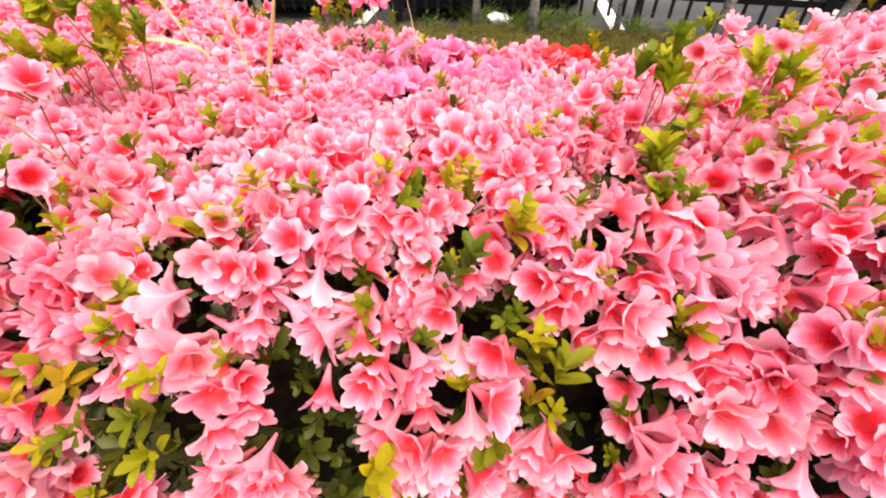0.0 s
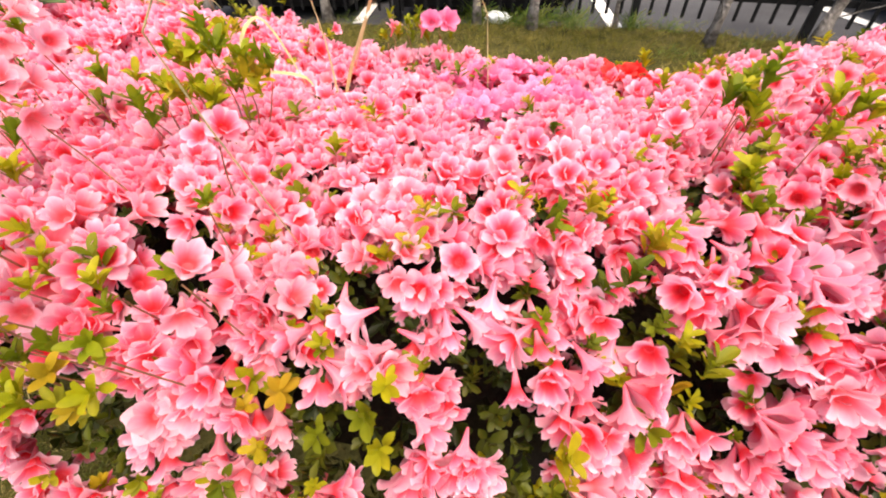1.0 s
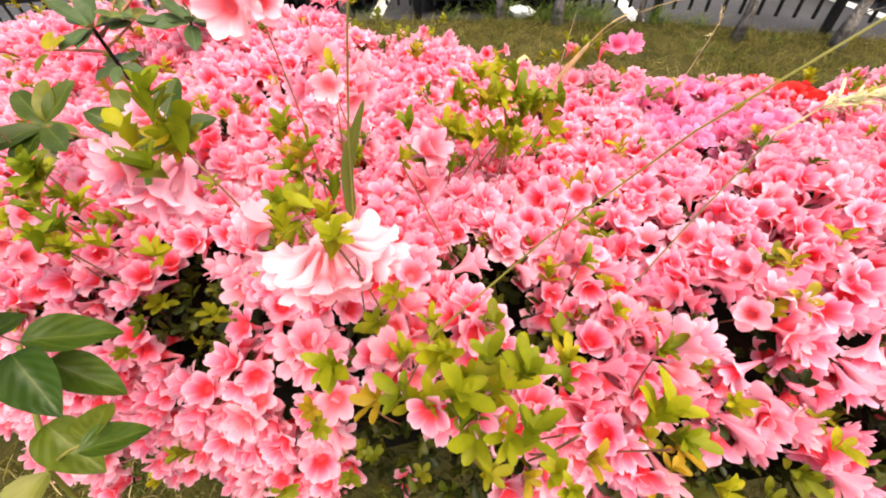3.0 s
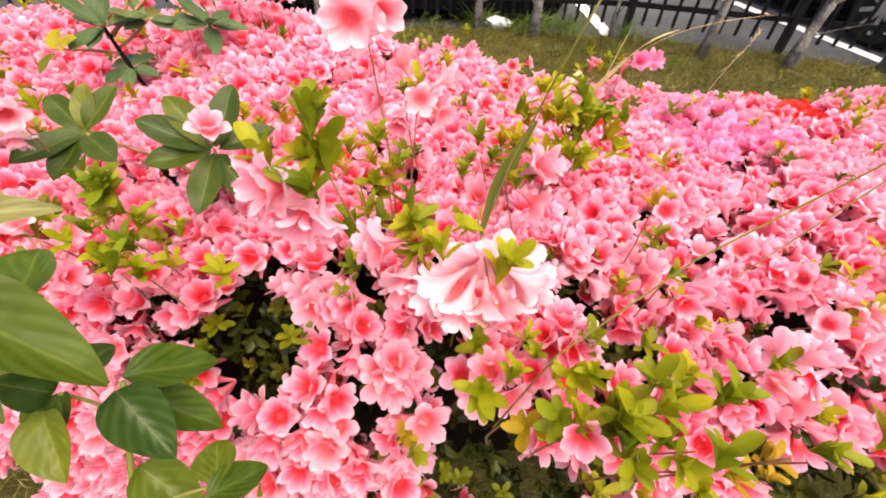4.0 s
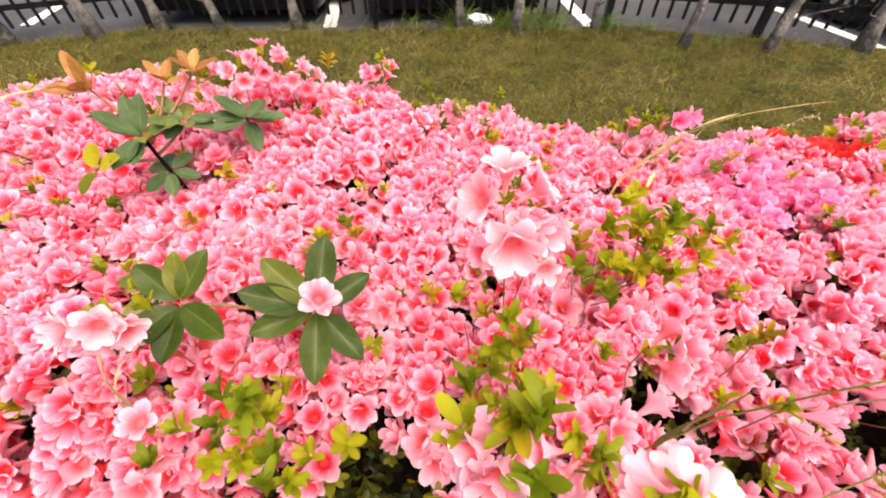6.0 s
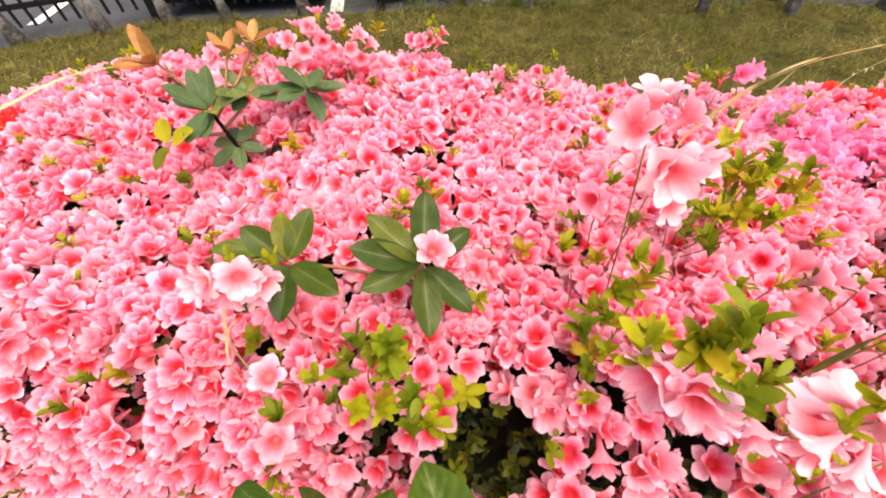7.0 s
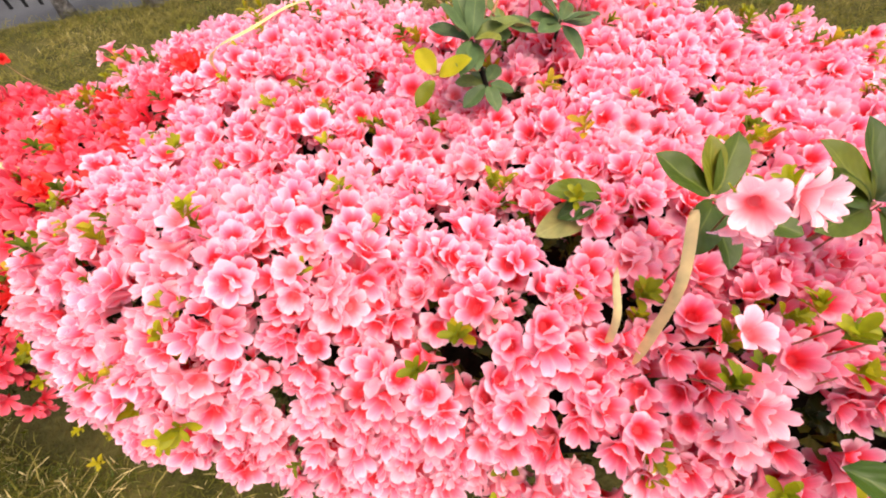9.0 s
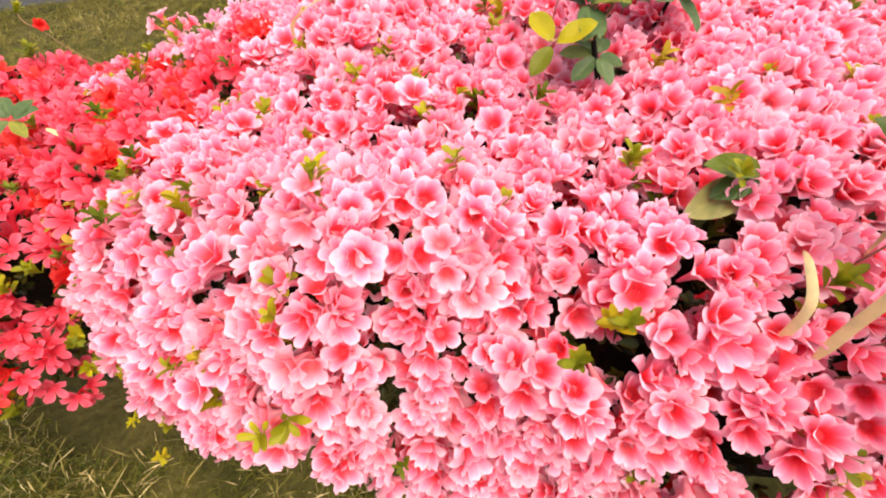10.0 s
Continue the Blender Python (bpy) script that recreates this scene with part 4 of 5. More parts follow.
shoot(R, (-0.24, 0.08, 0.78), (-0.235, 0.075, 0.885), (0.1, -0.6, 0.4), 2, 30, PINK, 1, 1.1)
shoot(R, (-0.26, 0.03, 0.76), (-0.258, 0.02, 0.85), (0.1, -0.7, 0.3), 2, 35, PINK, 1, 1.15)
shoot(R, (-0.25, -0.08, 0.74), (-0.272, -0.085, 0.86), (0.5, -0.4, 0.0), 4, 50, PALE, 1, 1.25)
shoot(R, (0.06, -0.07, 0.75), (0.05, -0.105, 0.822), (-0.05, -0.6, -0.5), 7, 55, PINK, 2, 1.15)
shoot(R, (-0.1, -0.05, 0.75), (-0.116, -0.08, 0.81), (-0.1, -0.4, 0.6), 4, 45, PALE, 1, 1.1)
for x, y, z, n, k in ((-0.445, -0.06, 0.895, 4, 1.15), (-0.42, -0.095, 0.885, 4, 1.15), (-0.47, -0.03, 0.88, 3, 1.1), (-0.403, -0.071, 0.9, 4, 1.1), (-0.43, -0.05, 0.88, 2, 0.9), (-0.392, -0.125, 0.945, 2, 0.95), (-0.704, 0.264, 0.93, 5, 1.1), (-0.72, 0.29, 0.91, 3, 1.0), (-0.69, 0.25, 0.9, 3, 1.0), (-0.685, 0.211, 0.89, 4, 1.1)):
    shoot(R if x > -0.5 else L, (x + 0.01, y + 0.03, z - 0.14), (x, y, z), (0, -0.2, 1), 0, 30, None, n, 1.0, k, "leafy shoot with yellow-green leaves")
# leafy and flowering shoots along the back of the hedge's near end
for x, y, z, n in ((0.435, -0.02, 0.86, 4), (0.52, -0.05, 0.86, 4), (0.585, -0.1, 0.85, 5), (0.36, -0.19, 0.83, 4), (0.43, 0.05, 0.82, 2), (0.3, 0.0, 0.8, 3), (0.47, -0.16, 0.82, 4)):
    shoot(R, (x - 0.02, y + 0.02, 0.66), (x, y, z), TOWARDS, n, 55, PALE if n > 3 else PINK, 2, 1.1, 0.95)
for x, y, z in ((0.34, -0.05, 0.85), (0.37, -0.03, 0.83), (0.67, -0.01, 0.9), (0.39, -0.12, 0.84), (0.32, -0.13, 0.79), (0.3, -0.15, 0.78), (0.41, 0.0, 0.84)):
    shoot(R, (x, y + 0.02, 0.66), (x, y, z), (0, -0.3, 1), 0, 30, None, 4, 1.0, 1.3, "leafy shoot with yellow-green leaves")
# the back of the hedge
for x, y, z in ((-0.5, 0.83, 0.978), (-0.54, 0.82, 0.968), (-0.6, 0.86, 0.958), (-0.47, 0.81, 0.955), (-0.44, 0.83, 0.925), (-0.65, 0.88, 0.95), (-0.57, 0.83, 0.945)):
    shoot(L, (x, y + 0.02, 0.82), (x, y, z), (0, -0.5, 0.6), 4, 55, PALE, 1, 1.05)
for x, y, z in ((-0.31, 0.79, 0.9), (-0.29, 0.81, 0.91), (-0.13, 0.66, 0.85), (-0.27, 0.9, 0.87), (0.05, 0.47, 0.83), (0.1, 0.43, 0.83), (-0.05, 0.56, 0.84)):
    shoot(R, (x, y, 0.78), (x, y, z), (0, -0.4, 0.8), 2 if x < 0 else 1, 50, PINK, 2, 1.0, 0.9)
shoot(magenta_bush, (0.15, 0.43, 0.74), (0.142, 0.44, 0.85), (-0.2, -0.6, 0.6), 2, 25, MAGENTA, 2, 1.4)
for x, y, z in ((-0.36, -0.1, 0.845), (-0.375, -0.11, 0.855), (-0.43, 0.01, 0.83), (-0.39, 0.01, 0.825), (-0.41, -0.056, 0.81), (-0.31, -0.14, 0.86), (-0.336, -0.053, 0.853), (0.06, 0.46, 0.845), (0.12, 0.45, 0.845), (0.09, 0.48, 0.85)):
    shoot(R, (x + 0.01, y + 0.03, z - 0.1), (x, y, z), (0, -0.2, 1), 0, 30, None, 2, 1.0, 0.9, "leafy shoot with yellow-green leaves")
# the far end
shoot(L, (-1.08, 0.7, 0.82), (-1.105, 0.68, 0.885), (-0.6, -0.1, 0.25), 5, 50, PALE, 2, 1.2, 0.9)
shoot(L, (-1.02, 0.6, 0.8), (-1.037, 0.587, 0.865), (0.3, -0.5, 0.3), 4, 50, PALE, 1, 1.15, 0.8)
shoot(L, (-1.12, 1.35, 0.7), (-1.15, 1.38, 0.8), (0, -0.3, 0.7), 3, 60, PINK, 1, 1.1)
shoot(L, (-0.77, 0.36, 0.8), (-0.782, 0.335, 0.865), (0.2, -0.6, 0.4), 3, 45, PALE, 1, 1.15)
shoot(L, (-0.79, 0.35, 0.78), (-0.795, 0.31, 0.84), (0.1, -0.7, 0.1), 3, 50, PALE, 1, 1.15)
for x, y, z in ((-0.72, 0.27, 0.85), (-0.74, 0.3, 0.84), (-0.8, 0.22, 0.83), (-0.68, 0.31, 0.83)):
    shoot(L, (x, y + 0.02, 0.72), (x, y, z), (0, -0.2, 1), 0, 30, None, 2, 1.0, 0.95)
shoot(L, (-0.745, 0.405, 0.84), (-0.756, 0.388, 0.982), (-0.25, -0.6, -0.15), 5, 48, BLUSH, 2, 1.15, 0.9, "pale flowers on a shoot above the hedge")
shoot(L, (-0.608, 0.35, 0.84), (-0.606, 0.338, 0.919), (0.02, -0.35, 0.85), 1, 8, PALE, 0, 1.2)
shoot(rose_bush, (-1.3, 1.5, 0.72), (-1.41, 1.65, 0.785), (0.1, -0.6, 0.3), 1, 10, RED, 1, 1.1, 0.8, "lone red flower on a long twig")
shoot(rose_bush, (-1.41, 1.65, 0.785), (-1.435, 1.68, 0.81), (0, 0, 1), 0, 10, None, 2, 1.0, 0.8)
shoot(L, (-1.14, 1.38, 0.7), (-1.17, 1.41, 0.8), (0.1, -0.5, 0.7), 4, 60, PALE, 1, 1.1)


# ---------------------------------------------------------------- other plants that grow through the hedge
def leaf_between(parent, a, b, width, mat, up=(0, 0, 1), curl=0.12, tone=0.5, wide=1.0, fold=0.16):
    """One leaf from its stalk at a to its tip at b, its face turned to up."""
    a, b = Vector(a), Vector(b)
    y = (b - a).normalized()
    x = y.cross(Vector(up)).normalized()
    m = Matrix((x, y, x.cross(y))).transposed().to_4x4()
    size = (b - a).length
    me = single(leaf_piece(1.0, width / size, fold, curl, 7, 12, 0.8 if wide > 0.9 else 0.95, wide), "leaf", mat, tone)
    ob = part("leaf", me, None, parent)
    ob.matrix_basis = Matrix.Translation(a) @ m @ Matrix.Scale(size, 4)
    return ob


def leaf_ring(parent, place, axis, count, length, width, mat, tilt, seed, angles=None):
    """A ring of leaves round the end of a shoot; angles: how they stand round it, in degrees."""
    r = np.random.default_rng(seed)
    axis = Vector(axis).normalized()
    right = (ALONG - axis * ALONG.dot(axis)).normalized()
    back = axis.cross(right)
    for k in range(len(angles) if angles else count):
        a = radians(angles[k] + r.uniform(-4, 4)) if angles else 6.2832 * k / count + r.uniform(-0.32, 0.32)
        t = radians(r.uniform(*tilt))
        d = (right * math.cos(a) + back * math.sin(a)) * math.sin(t) + axis * math.cos(t)
        ln = length * r.uniform(0.85, 1.12)
        leaf_between(parent, Vector(place) + d * 0.004, Vector(place) + d * ln, width * ln / length, mat, axis, r.uniform(0.02, 0.2), r.uniform(0.1, 0.9), 1.25)


ALONG = Vector((0.85, -0.52, 0.0))  # the hedge's own direction
glossy = tagged(new("evergreen_shoot"), "evergreen shoot with glossy dark green leaves rising from the azaleas", "shrub")
part("stem", tube_bm(bend((-0.61, 0.4, 0.7), (-0.605, 0.342, 0.917), 0, 0.01), 0.003, 0.002), STEM, glossy)
leaf_ring(glossy, (-0.605, 0.342, 0.915), (-0.03, -0.52, 0.84), 7, 0.073, 0.03, LEAF_GLOSSY, (72, 90), 3, (90, 36, -46, -92, 205, 168, 140))
part("side_branch", tube_bm(bend((-0.608, 0.38, 0.84), (-0.72, 0.415, 0.927), 0.0, 0.008), 0.0026, 0.0018), STEM, glossy, "dark red side branch")
leaf_ring(glossy, (-0.72, 0.415, 0.927), (-0.1, -0.5, 0.84), 7, 0.062, 0.028, LEAF_GLOSSY, (60, 92), 5, (138, 98, 66, 262, 325, 225))

grey = tagged(new("young_shrub"), "young shrub with grey-green leaves and orange new shoots", "shrub")
part("stem", tube_bm([(-0.69, 0.735, 0.6), (-0.697, 0.745, 0.85), (-0.708, 0.76, 0.9), (-0.715, 0.775, 0.935)], 0.0046, 0.003), TWIG_AND_SHADE, grey)
part("stem", tube_bm([(-0.56, 0.79, 0.6), (-0.562, 0.785, 0.84), (-0.565, 0.765, 0.925)], 0.004, 0.0024), TWIG_AND_SHADE, grey)
for a, b in (((-0.715, 0.77, 0.92), (-0.748, 0.83, 0.995)), ((-0.71, 0.775, 0.92), (-0.655, 0.825, 0.985)), ((-0.71, 0.77, 0.925), (-0.61, 0.84, 0.985)),
             ((-0.71, 0.76, 0.9), (-0.79, 0.75, 0.92)), ((-0.71, 0.765, 0.905), (-0.655, 0.785, 0.935))):
    part("branch", tube_bm(bend(a, b, 0.0, 0.006), 0.0028, 0.0018), STEM, grey)
leaf_ring(grey, (-0.748, 0.83, 0.993), (-0.3, -0.3, 0.8), 6, 0.058, 0.022, LEAF_ORANGE, (15, 80), 11)
leaf_ring(grey, (-0.655, 0.825, 0.985), (0.1, -0.3, 0.9), 4, 0.042, 0.018, LEAF_ORANGE, (10, 65), 12)
leaf_ring(grey, (-0.61, 0.84, 0.985), (0.1, -0.2, 0.9), 5, 0.045, 0.019, LEAF_ORANGE, (10, 65), 13)
leaf_ring(grey, (-0.715, 0.772, 0.935), (0, -0.3, 0.9), 9, 0.062, 0.026, LEAF_GREY, (35, 95), 14)
leaf_ring(grey, (-0.655, 0.785, 0.935), (0.2, -0.3, 0.9), 8, 0.058, 0.025, LEAF_GREY, (40, 100), 15)
leaf_ring(grey, (-0.565, 0.765, 0.922), (0.15, -0.35, 0.85), 9, 0.058, 0.026, LEAF_GREY, (35, 95), 16)
leaf_ring(grey, (-0.785, 0.75, 0.915), (-0.3, -0.3, 0.8), 3, 0.05, 0.026, LEAF_YOUNG, (60, 110), 17)
leaf_ring(grey, (-0.703, 0.752, 0.88), (-0.1, -0.4, 0.8), 6, 0.046, 0.022, LEAF_GREY, (60, 120), 18)

broad = tagged(new("broadleaf_weed"), "broad-leaved weed with veined green leaves beside the azaleas", "weed")
part("stem", tube_bm([(-0.8, -0.02, 0.0), (-0.78, 0.02, 0.5), (-0.73, 0.06, 0.8), (-0.69, 0.097, 0.905)], 0.003, 0.0018), STALK, broad)
part("stem", tube_bm([(-0.78, 0.02, 0.5), (-0.81, 0.07, 0.8), (-0.775, 0.115, 0.95), (-0.733, 0.118, 1.01), (-0.704, 0.093, 1.046)], 0.0026, 0.0012), STALK, broad)
N = (-0.733, 0.118, 1.01)
for a, b, w, up, tone in (((-0.704, 0.093, 1.046), (-0.651, 0.085, 1.043), 0.0175, (0.05, -0.55, 0.75), 0.99), ((-0.728, 0.108, 1.008), (-0.672, 0.064, 0.952), 0.038, (0.3, -0.2, 0.9), 0.15),
                          ((-0.717, 0.128, 0.961), (-0.706, 0.168, 0.973), 0.04, (0.0, -0.55, 0.8), 0.75), ((-0.767, 0.162, 0.92), (-0.73, 0.174, 0.93), 0.034, (0.1, -0.5, 0.8), 0.4),
                          ((-0.69, 0.1, 0.906), (-0.639, 0.108, 0.88), 0.03, (-0.1, -0.3, 0.9), 0.7), ((-0.694, 0.093, 0.904), (-0.673, 0.046, 0.883), 0.034, (0.1, -0.2, 0.9), 0.2),
                          ((-0.718, 0.113, 0.907), (-0.698, 0.138, 0.901), 0.024, (0.1, -0.4, 0.8), 0.35), ((-0.691, 0.1, 0.88), (-0.652, 0.074, 0.845), 0.029, (0.2, -0.2, 0.9), 0.15),
                          ((-0.723, 0.087, 0.917), (-0.719, 0.047, 0.905), 0.027, (-0.1, -0.2, 0.9), 0.3), ((-0.722, 0.101, 0.913), (-0.736, 0.1, 0.94), 0.024, (0.3, -0.5, 0.6), 0.5),
                          ((-0.654, 0.022, 0.873), (-0.653, 0.056, 0.868), 0.025, (0.1, -0.4, 0.9), 0.8), ((-0.661, 0.017, 0.874), (-0.626, 0.028, 0.856), 0.022, (0.1, -0.2, 0.9), 0.65),
                          (N, (-0.752, 0.095, 0.99), 0.022, (-0.1, -0.2, 0.9), 0.3), ((-0.735, 0.09, 0.985), (-0.71, 0.055, 0.962), 0.02, (0.1, 0.1, 0.9), 0.15),
                          ((-0.786, 0.165, 0.963), (-0.779, 0.214, 0.897), 0.031, (0.1, -0.75, 0.6), 0.85), ((-0.788, 0.163, 0.96), (-0.797, 0.203, 0.893), 0.03, (0.0, -0.75, 0.6), 0.95), ((-0.77, 0.12, 0.9), (-0.75, 0.175, 0.885), 0.036, (0, -0.4, 0.9), 0.3),
                          ((-0.73, 0.06, 0.8), (-0.77, 0.0, 0.79), 0.04, (0, 0, 1), 0.2), ((-0.75, 0.05, 0.75), (-0.71, 0.0, 0.74), 0.04, (0, 0, 1), 0.3),
                          ((-0.8, 0.08, 0.82), (-0.86, 0.06, 0.8), 0.04, (0, 0, 1), 0.5), ((-0.71, 0.075, 0.84), (-0.68, 0.03, 0.82), 0.034, (0, -0.2, 0.9), 0.45),
                          ((-0.777, 0.128, 0.91), (-0.756, 0.094, 0.908), 0.017, (0.1, -0.2, 0.9), 0.2), ((-0.799, 0.156, 0.91), (-0.782, 0.134, 0.908), 0.018, (0.0, -0.3, 0.9), 0.4),
                          ((-0.731, 0.103, 0.91), (-0.733, 0.08, 0.908), 0.013, (0.0, -0.2, 0.9), 0.25), ((-0.721, 0.102, 0.91), (-0.718, 0.078, 0.909), 0.013, (0.1, -0.2, 0.9), 0.15),
                          ((-0.825, 0.25, 0.905), (-0.803, 0.195, 0.91), 0.024, (0.0, -0.4, 0.8), 0.95)):
    leaf_between(broad, a, b, w, LEAF_BROAD, up, 0.18, tone, 0.85, 0.3)
for a, b in (((-0.73, 0.06, 0.8), (-0.654, 0.022, 0.873)), ((-0.705, 0.08, 0.85), (-0.691, 0.1, 0.88)), ((-0.7, 0.09, 0.88), (-0.72, 0.1, 0.912)), ((-0.775, 0.115, 0.95), (-0.717, 0.128, 0.961)), ((-0.775, 0.115, 0.95), (-0.787, 0.164, 0.962)), ((-0.79, 0.1, 0.88), (-0.767, 0.162, 0.92))):
    part("leaf_stalk", tube_bm(bend(a, b, 0.006, 0.0), 0.0014, 0.001, 5), STALK, broad)
twining = tagged(new("weed_shoot"), "small weed shoot with dull green leaves in the hedge", "weed")
part("stem", tube_bm(bend((-0.725, 0.54, 0.72), (-0.732, 0.508, 0.872), 0, 0.01), 0.0016, 0.001), STALK, twining)
for a, b, w, tone in (((-0.732, 0.508, 0.872), (-0.79, 0.53, 0.892), 0.027, 0.95), ((-0.733, 0.507, 0.868), (-0.782, 0.515, 0.858), 0.026, 0.99), ((-0.733, 0.512, 0.85), (-0.81, 0.515, 0.85), 0.036, 0.6)):
    leaf_between(twining, a, b, w, LEAF_BROAD, (0.1, -0.45, 0.8), 0.1, tone)


seedling = tagged(new("weed_seedling"), "small dark green weed seedling among the rose-red azaleas", "weed")
part("stem", tube_bm(bend((-1.42, 1.25, 0.62), (-1.43, 1.225, 0.795), 0, 0.006), 0.0015, 0.001), STALK, seedling)
leaf_ring(seedling, (-1.43, 1.225, 0.795), (0.1, -0.4, 0.9), 6, 0.05, 0.022, LEAF_GREY, (55, 95), 31)


# ---------------------------------------------------------------- grass stalks and dry blades
def blade(points, width, mat, label, tone=0.4, name="grass_stalk", face=(0.2, -0.5, 0.85)):
    """A long narrow blade, folded along its middle, through the points, its flat side turned to face."""
    pts, n = [Vector(p) for p in points], 22
    fine = []
    for i in range(n):
        t = i / (n - 1) * (len(pts) - 1)
        k = min(int(t), len(pts) - 2)
        p0, p1, p2, p3 = pts[max(k - 1, 0)], pts[k], pts[k + 1], pts[min(k + 2, len(pts) - 1)]
        u = t - k
        fine.append(0.5 * ((2 * p1) + (p2 - p0) * u + (2 * p0 - 5 * p1 + 4 * p2 - p3) * u * u + (3 * p1 - p0 - 3 * p2 + p3) * u ** 3))
    verts, uvs = [], []
    for i, p in enumerate(fine):
        way = (fine[min(i + 1, n - 1)] - fine[max(i - 1, 0)]).normalized()
        side = way.cross(Vector(face)).normalized()
        w = width * 0.5 * min(1.0, 0.35 + i / 3) * (1 - (i / (n - 1)) ** 4 * 0.9)
        for u in (-1, 0, 1):
            verts.append(p + side * u * w + side.cross(way) * (0.0 if u else 0.3 * w))
            uvs.append((u, i / n))
    piece = (np.array([tuple(v) for v in verts]), grid_faces(3, n), np.array(uvs))
    return tagged(part(name, single(piece, name, mat, tone), None), label, "grass", "grass stalks in the hedge")


def stalk(points, mat, label, r0=0.0009, r1=0.0005):
    return tagged(part("grass_stalk", tube_bm([Vector(p) for p in points], r0, r1, 5), mat), label, "grass", "grass stalks in the hedge")


blade([(-0.81, 0.37, 0.8), (-0.802, 0.373, 0.842), (-0.798, 0.378, 0.91), (-0.78, 0.398, 0.945), (-0.762, 0.408, 0.94), (-0.745, 0.407, 0.9), (-0.73, 0.404, 0.85)], 0.0088, DRY, "curved strip of dry yellow grass", 0.6, face=(-0.77, -0.05, 0.64))
blade([(-0.82, 0.395, 0.8), (-0.818, 0.4, 0.85), (-0.805, 0.42, 0.87), (-0.79, 0.432, 0.868)], 0.0075, DRY, "short curled strip of dry yellow grass", 0.45, face=(-0.77, -0.05, 0.64))
blade([(-0.985, 1.11, 0.79), (-1.0, 1.07, 0.84), (-1.015, 1.02, 0.9), (-1.0, 0.95, 0.945), (-0.955, 0.93, 0.962), (-0.88, 0.97, 0.965), (-0.8, 1.03, 0.94)], 0.0055, DRY, "long dry blade bent over the flowers", 0.5)
blade([(-1.35, 1.2, 0.72), (-1.365, 1.165, 0.775), (-1.375, 1.15, 0.8), (-1.365, 1.135, 0.795), (-1.335, 1.115, 0.765), (-1.32, 1.11, 0.74)], 0.006, DRY, "curled strip of dry yellow grass", 0.6)
stalk([(-0.46, 0.0, 0.78), (-0.42, -0.007, 0.883), (-0.347, -0.025, 0.967), (-0.3, -0.058, 1.045), (-0.281, -0.1, 1.11)], STALK, "green grass stalk leaning across the hedge")
stalk([(-0.46, 0.08, 0.8), (-0.45, 0.07, 0.93), (-0.44, 0.055, 1.02), (-0.433, 0.037, 1.08), (-0.427, 0.022, 1.125)], STALK, "thin upright grass stalk")

blade([(-0.06, 0.39, 0.78), (-0.042, 0.385, 0.827), (-0.013, 0.347, 0.906), (0.0, 0.315, 0.95), (0.02, 0.29, 0.97)], 0.0065, DRY, "tan blade of dry grass leaning over the hedge", 0.95)
blade([(-0.08, 0.33, 0.8), (-0.083, 0.314, 0.888), (-0.092, 0.292, 0.95), (-0.098, 0.276, 0.993)], 0.0035, DRY, "upright straw-yellow grass blade", 0.45)
blade([(-0.04, 0.38, 0.82), (-0.01, 0.343, 0.908), (0.015, 0.3, 0.958), (0.05, 0.255, 0.985), (0.1, 0.215, 0.998)], 0.0018, DRY, "thin pale straw leaning over the hedge", 0.4)
blade([(-0.118, 0.275, 0.85), (-0.128, 0.274, 0.866), (-0.158, 0.266, 0.88), (-0.185, 0.262, 0.888), (-0.196, 0.263, 0.91), (-0.186, 0.272, 0.935), (-0.165, 0.28, 0.946), (-0.15, 0.282, 0.925), (-0.138, 0.277, 0.89), (-0.128, 0.27, 0.855)], 0.0055, DRY, "curled loop of dry yellow grass", 0.55)
blade([(-0.4475, 0.0665, 0.955), (-0.446, 0.064, 0.98), (-0.443, 0.062, 1.0), (-0.436, 0.058, 1.02), (-0.427, 0.054, 1.042)], 0.009, LEAF_GREY, "short green grass blade among the flowers", 0.3)


def seed_head(points, length, count, thick, mat, label, seed):
    """A thin bent grass stem whose end is set with fine spikelets."""
    r = np.random.default_rng(seed)
    fine = [Vector(points[0])]
    for a, b in zip(points, points[1:]):
        fine += [Vector(a).lerp(Vector(b), t / 6) for t in range(1, 7)]
    head = tagged(new("grass_seed_head"), label, "grass", "grass stalks in the hedge")
    part("stem", tube_bm(fine, 0.0009, 0.0004, 5), mat, head)
    s = Soup()
    grain = leaf_piece(0.011, 0.0016, 0.3, 0.1, 2, 4, 1.2)
    way = (fine[-1] - fine[-3]).normalized()
    for i in range(count):
        t = i / count
        d = length * (1 - t)
        k = len(fine) - 1
        while k > 1 and d > (fine[k] - fine[k - 1]).length:
            d -= (fine[k] - fine[k - 1]).length
            k -= 1
        p = fine[k].lerp(fine[k - 1], d / (fine[k] - fine[k - 1]).length)
        out = (way + Vector(r.normal(0, 0.35, 3))).normalized()
        m = Vector(out).to_track_quat("Y", "Z").to_matrix().to_4x4()
        s.add(grain, Matrix.Translation(p + Vector(r.normal(0, thick, 3))) @ m @ Matrix.Scale(r.uniform(0.7, 1.3), 4), r.uniform())
    tagged(part("panicle", s.mesh("panicle", mat), None, head), kind="stuff")


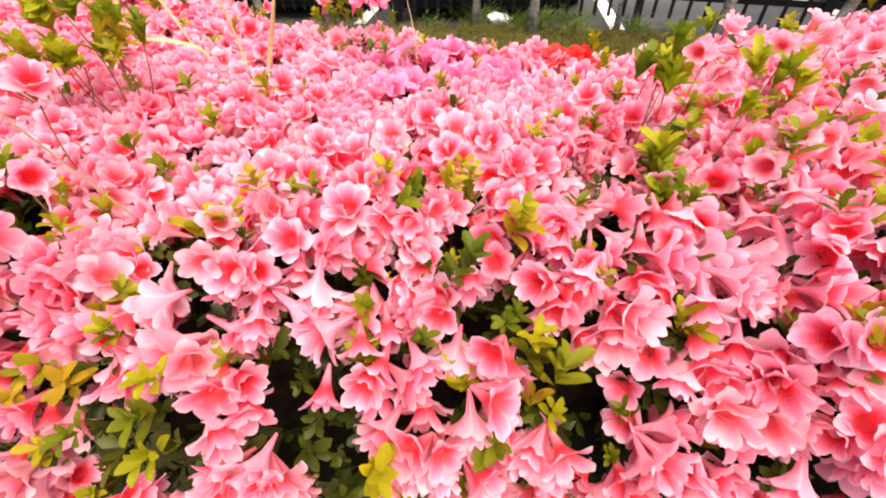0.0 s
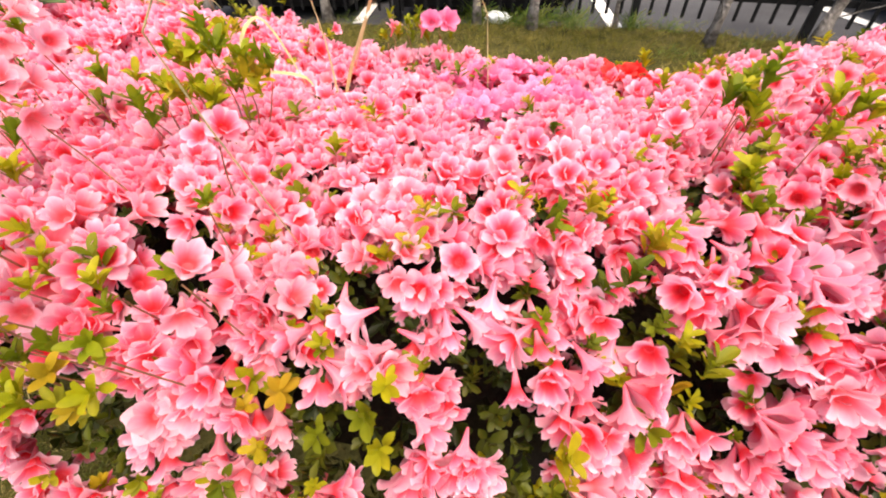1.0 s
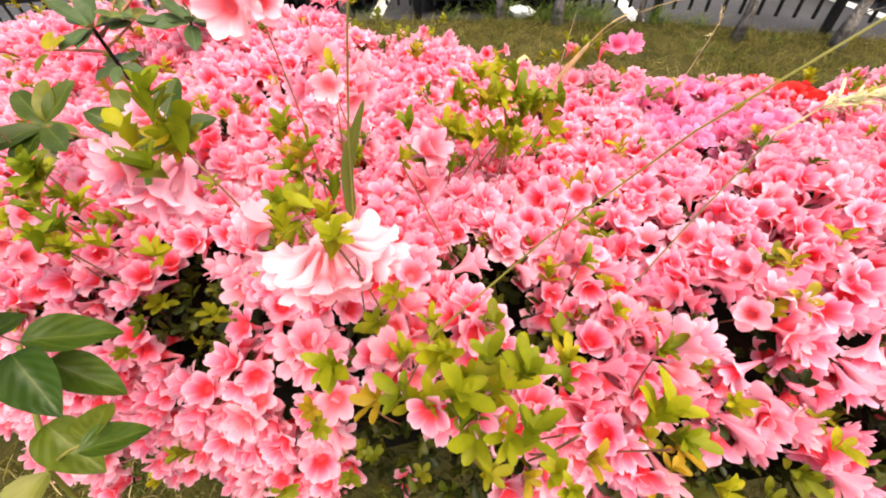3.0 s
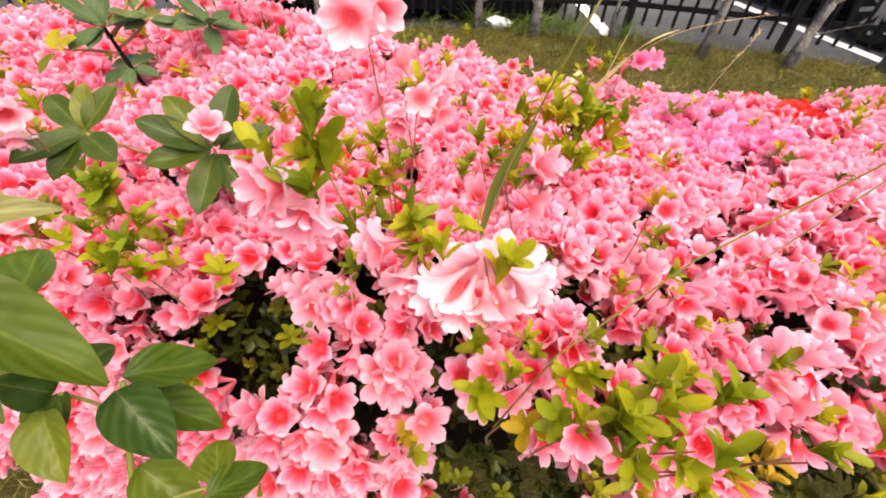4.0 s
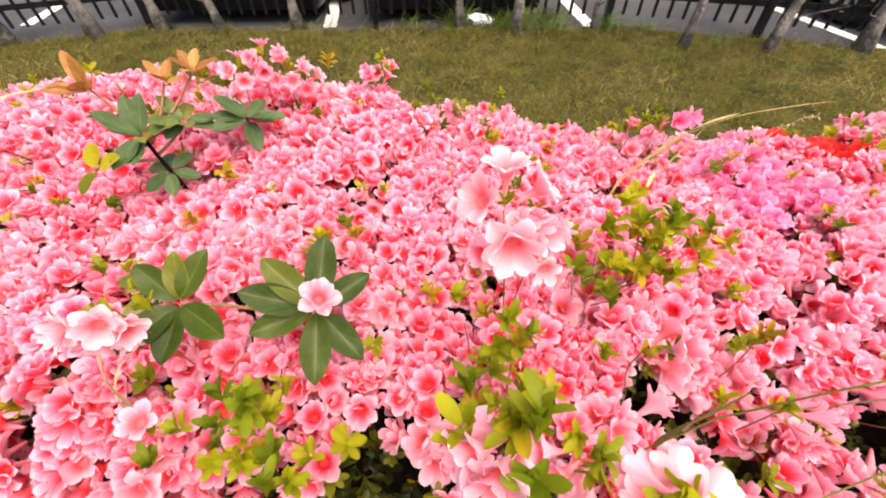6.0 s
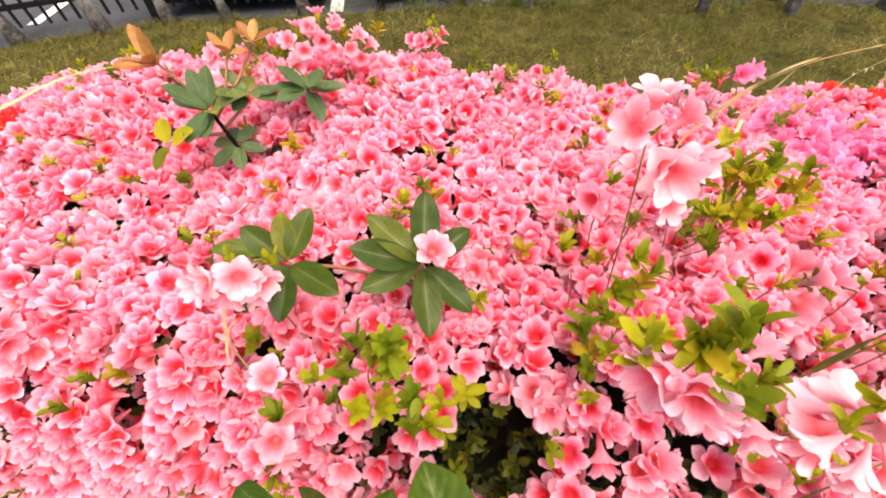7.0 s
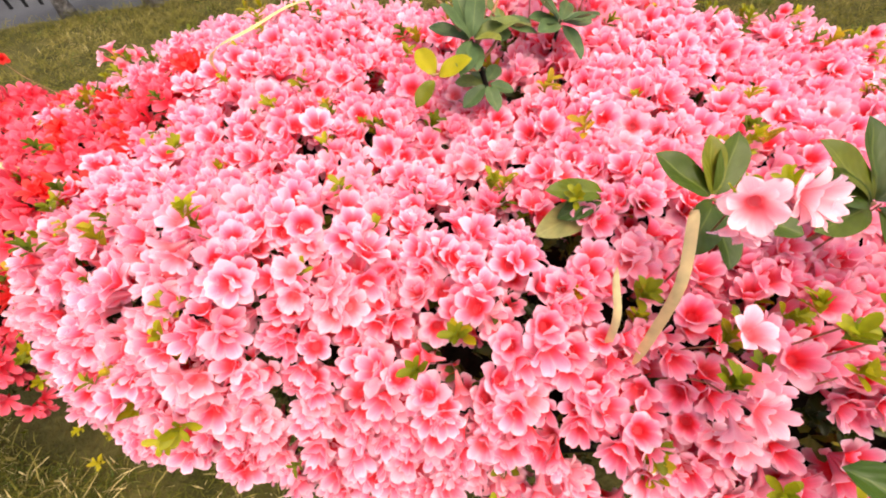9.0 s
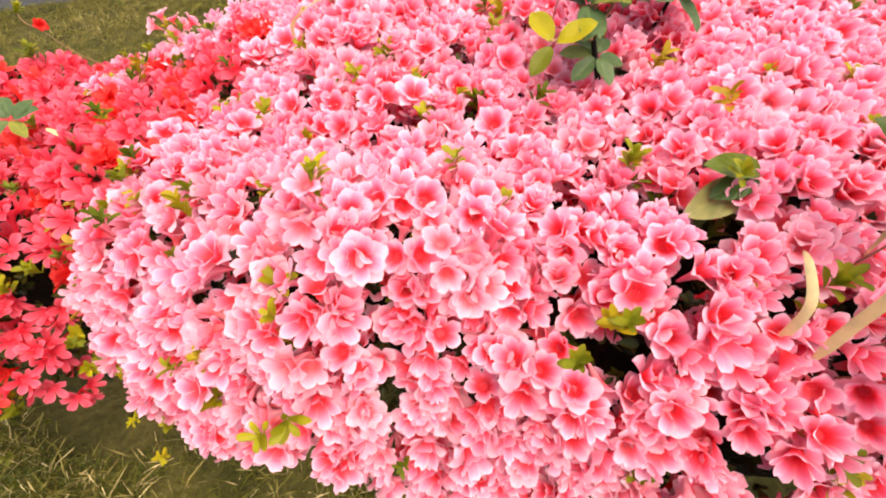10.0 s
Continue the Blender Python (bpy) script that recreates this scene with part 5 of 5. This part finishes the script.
seed_head([(-0.19, 0.01, 0.78), (-0.215, -0.035, 0.95), (-0.222, -0.054, 1.02), (-0.207, -0.062, 1.038), (-0.157, -0.086, 1.045)], 0.06, 130, 0.0012, STRAW, "pale feathery seed head of grass above the flowers", 5)
seed_head([(0.18, 0.3, 0.78), (0.175, 0.296, 0.853), (0.16, 0.272, 0.91), (0.13, 0.245, 0.95), (0.084, 0.218, 0.978)], 0.13, 26, 0.0007, STRAW, "thin pale seed stalk of grass with sparse grains", 6)

# ---------------------------------------------------------------- on the lawn
bm = bmesh.new()
bmesh.ops.create_icosphere(bm, subdivisions=4, radius=1.0)
for v in bm.verts:
    k = 1 + 0.35 * noise.noise(v.co * 2.3) + 0.18 * abs(noise.noise(v.co * 6))
    v.co = Vector((v.co.x * 0.11 * k, v.co.y * 0.05 * k, v.co.z * 0.045 * k))
for f in bm.faces:
    f.smooth = True
bag = tagged(part("plastic_bag", bm, BAG), "crumpled white plastic bag lying on the grass", "litter")
bag.matrix_basis = Matrix.Translation((1.74, 3.18, 0.045)) @ Matrix.Rotation(radians(-55), 4, "Z")


def tuft(place, count, height, seed):
    r = np.random.default_rng(seed)
    s = Soup()
    for _ in range(count):
        p = Vector((*place, 0)) + Vector((r.normal(0, 0.06), r.normal(0, 0.06), -0.005))
        m = Matrix.Translation(p) @ Matrix.Rotation(r.uniform(0, 6.28), 4, "Z") @ Matrix.Rotation(radians(r.uniform(40, 85)), 4, "X")
        s.add(BLADES[2], m @ Matrix.Scale(height / 0.06 * r.uniform(0.5, 1.2), 4), r.uniform())
    tagged(part("grass_tuft", s.mesh("grass_tuft", GRASS_GREEN), None), "tuft of longer green grass on the lawn", "grass", "grass tufts", "stuff")


for i, (x, y, c, h) in enumerate([(2.4, 1.86, 60, 0.09), (1.85, 3.02, 160, 0.16), (1.6, 3.3, 120, 0.18), (2.0, 2.95, 140, 0.17), (2.62, 2.5, 120, 0.14), (2.85, 2.3, 80, 0.11),
                                  (2.2, 2.75, 120, 0.14), (1.2, 3.45, 80, 0.12), (0.6, 3.9, 60, 0.1), (0.62, 3.3, 40, 0.08), (3.0, 1.75, 60, 0.08), (2.3, 2.9, 120, 0.15)]):
    tuft((x, y), c, h, 100 + i)
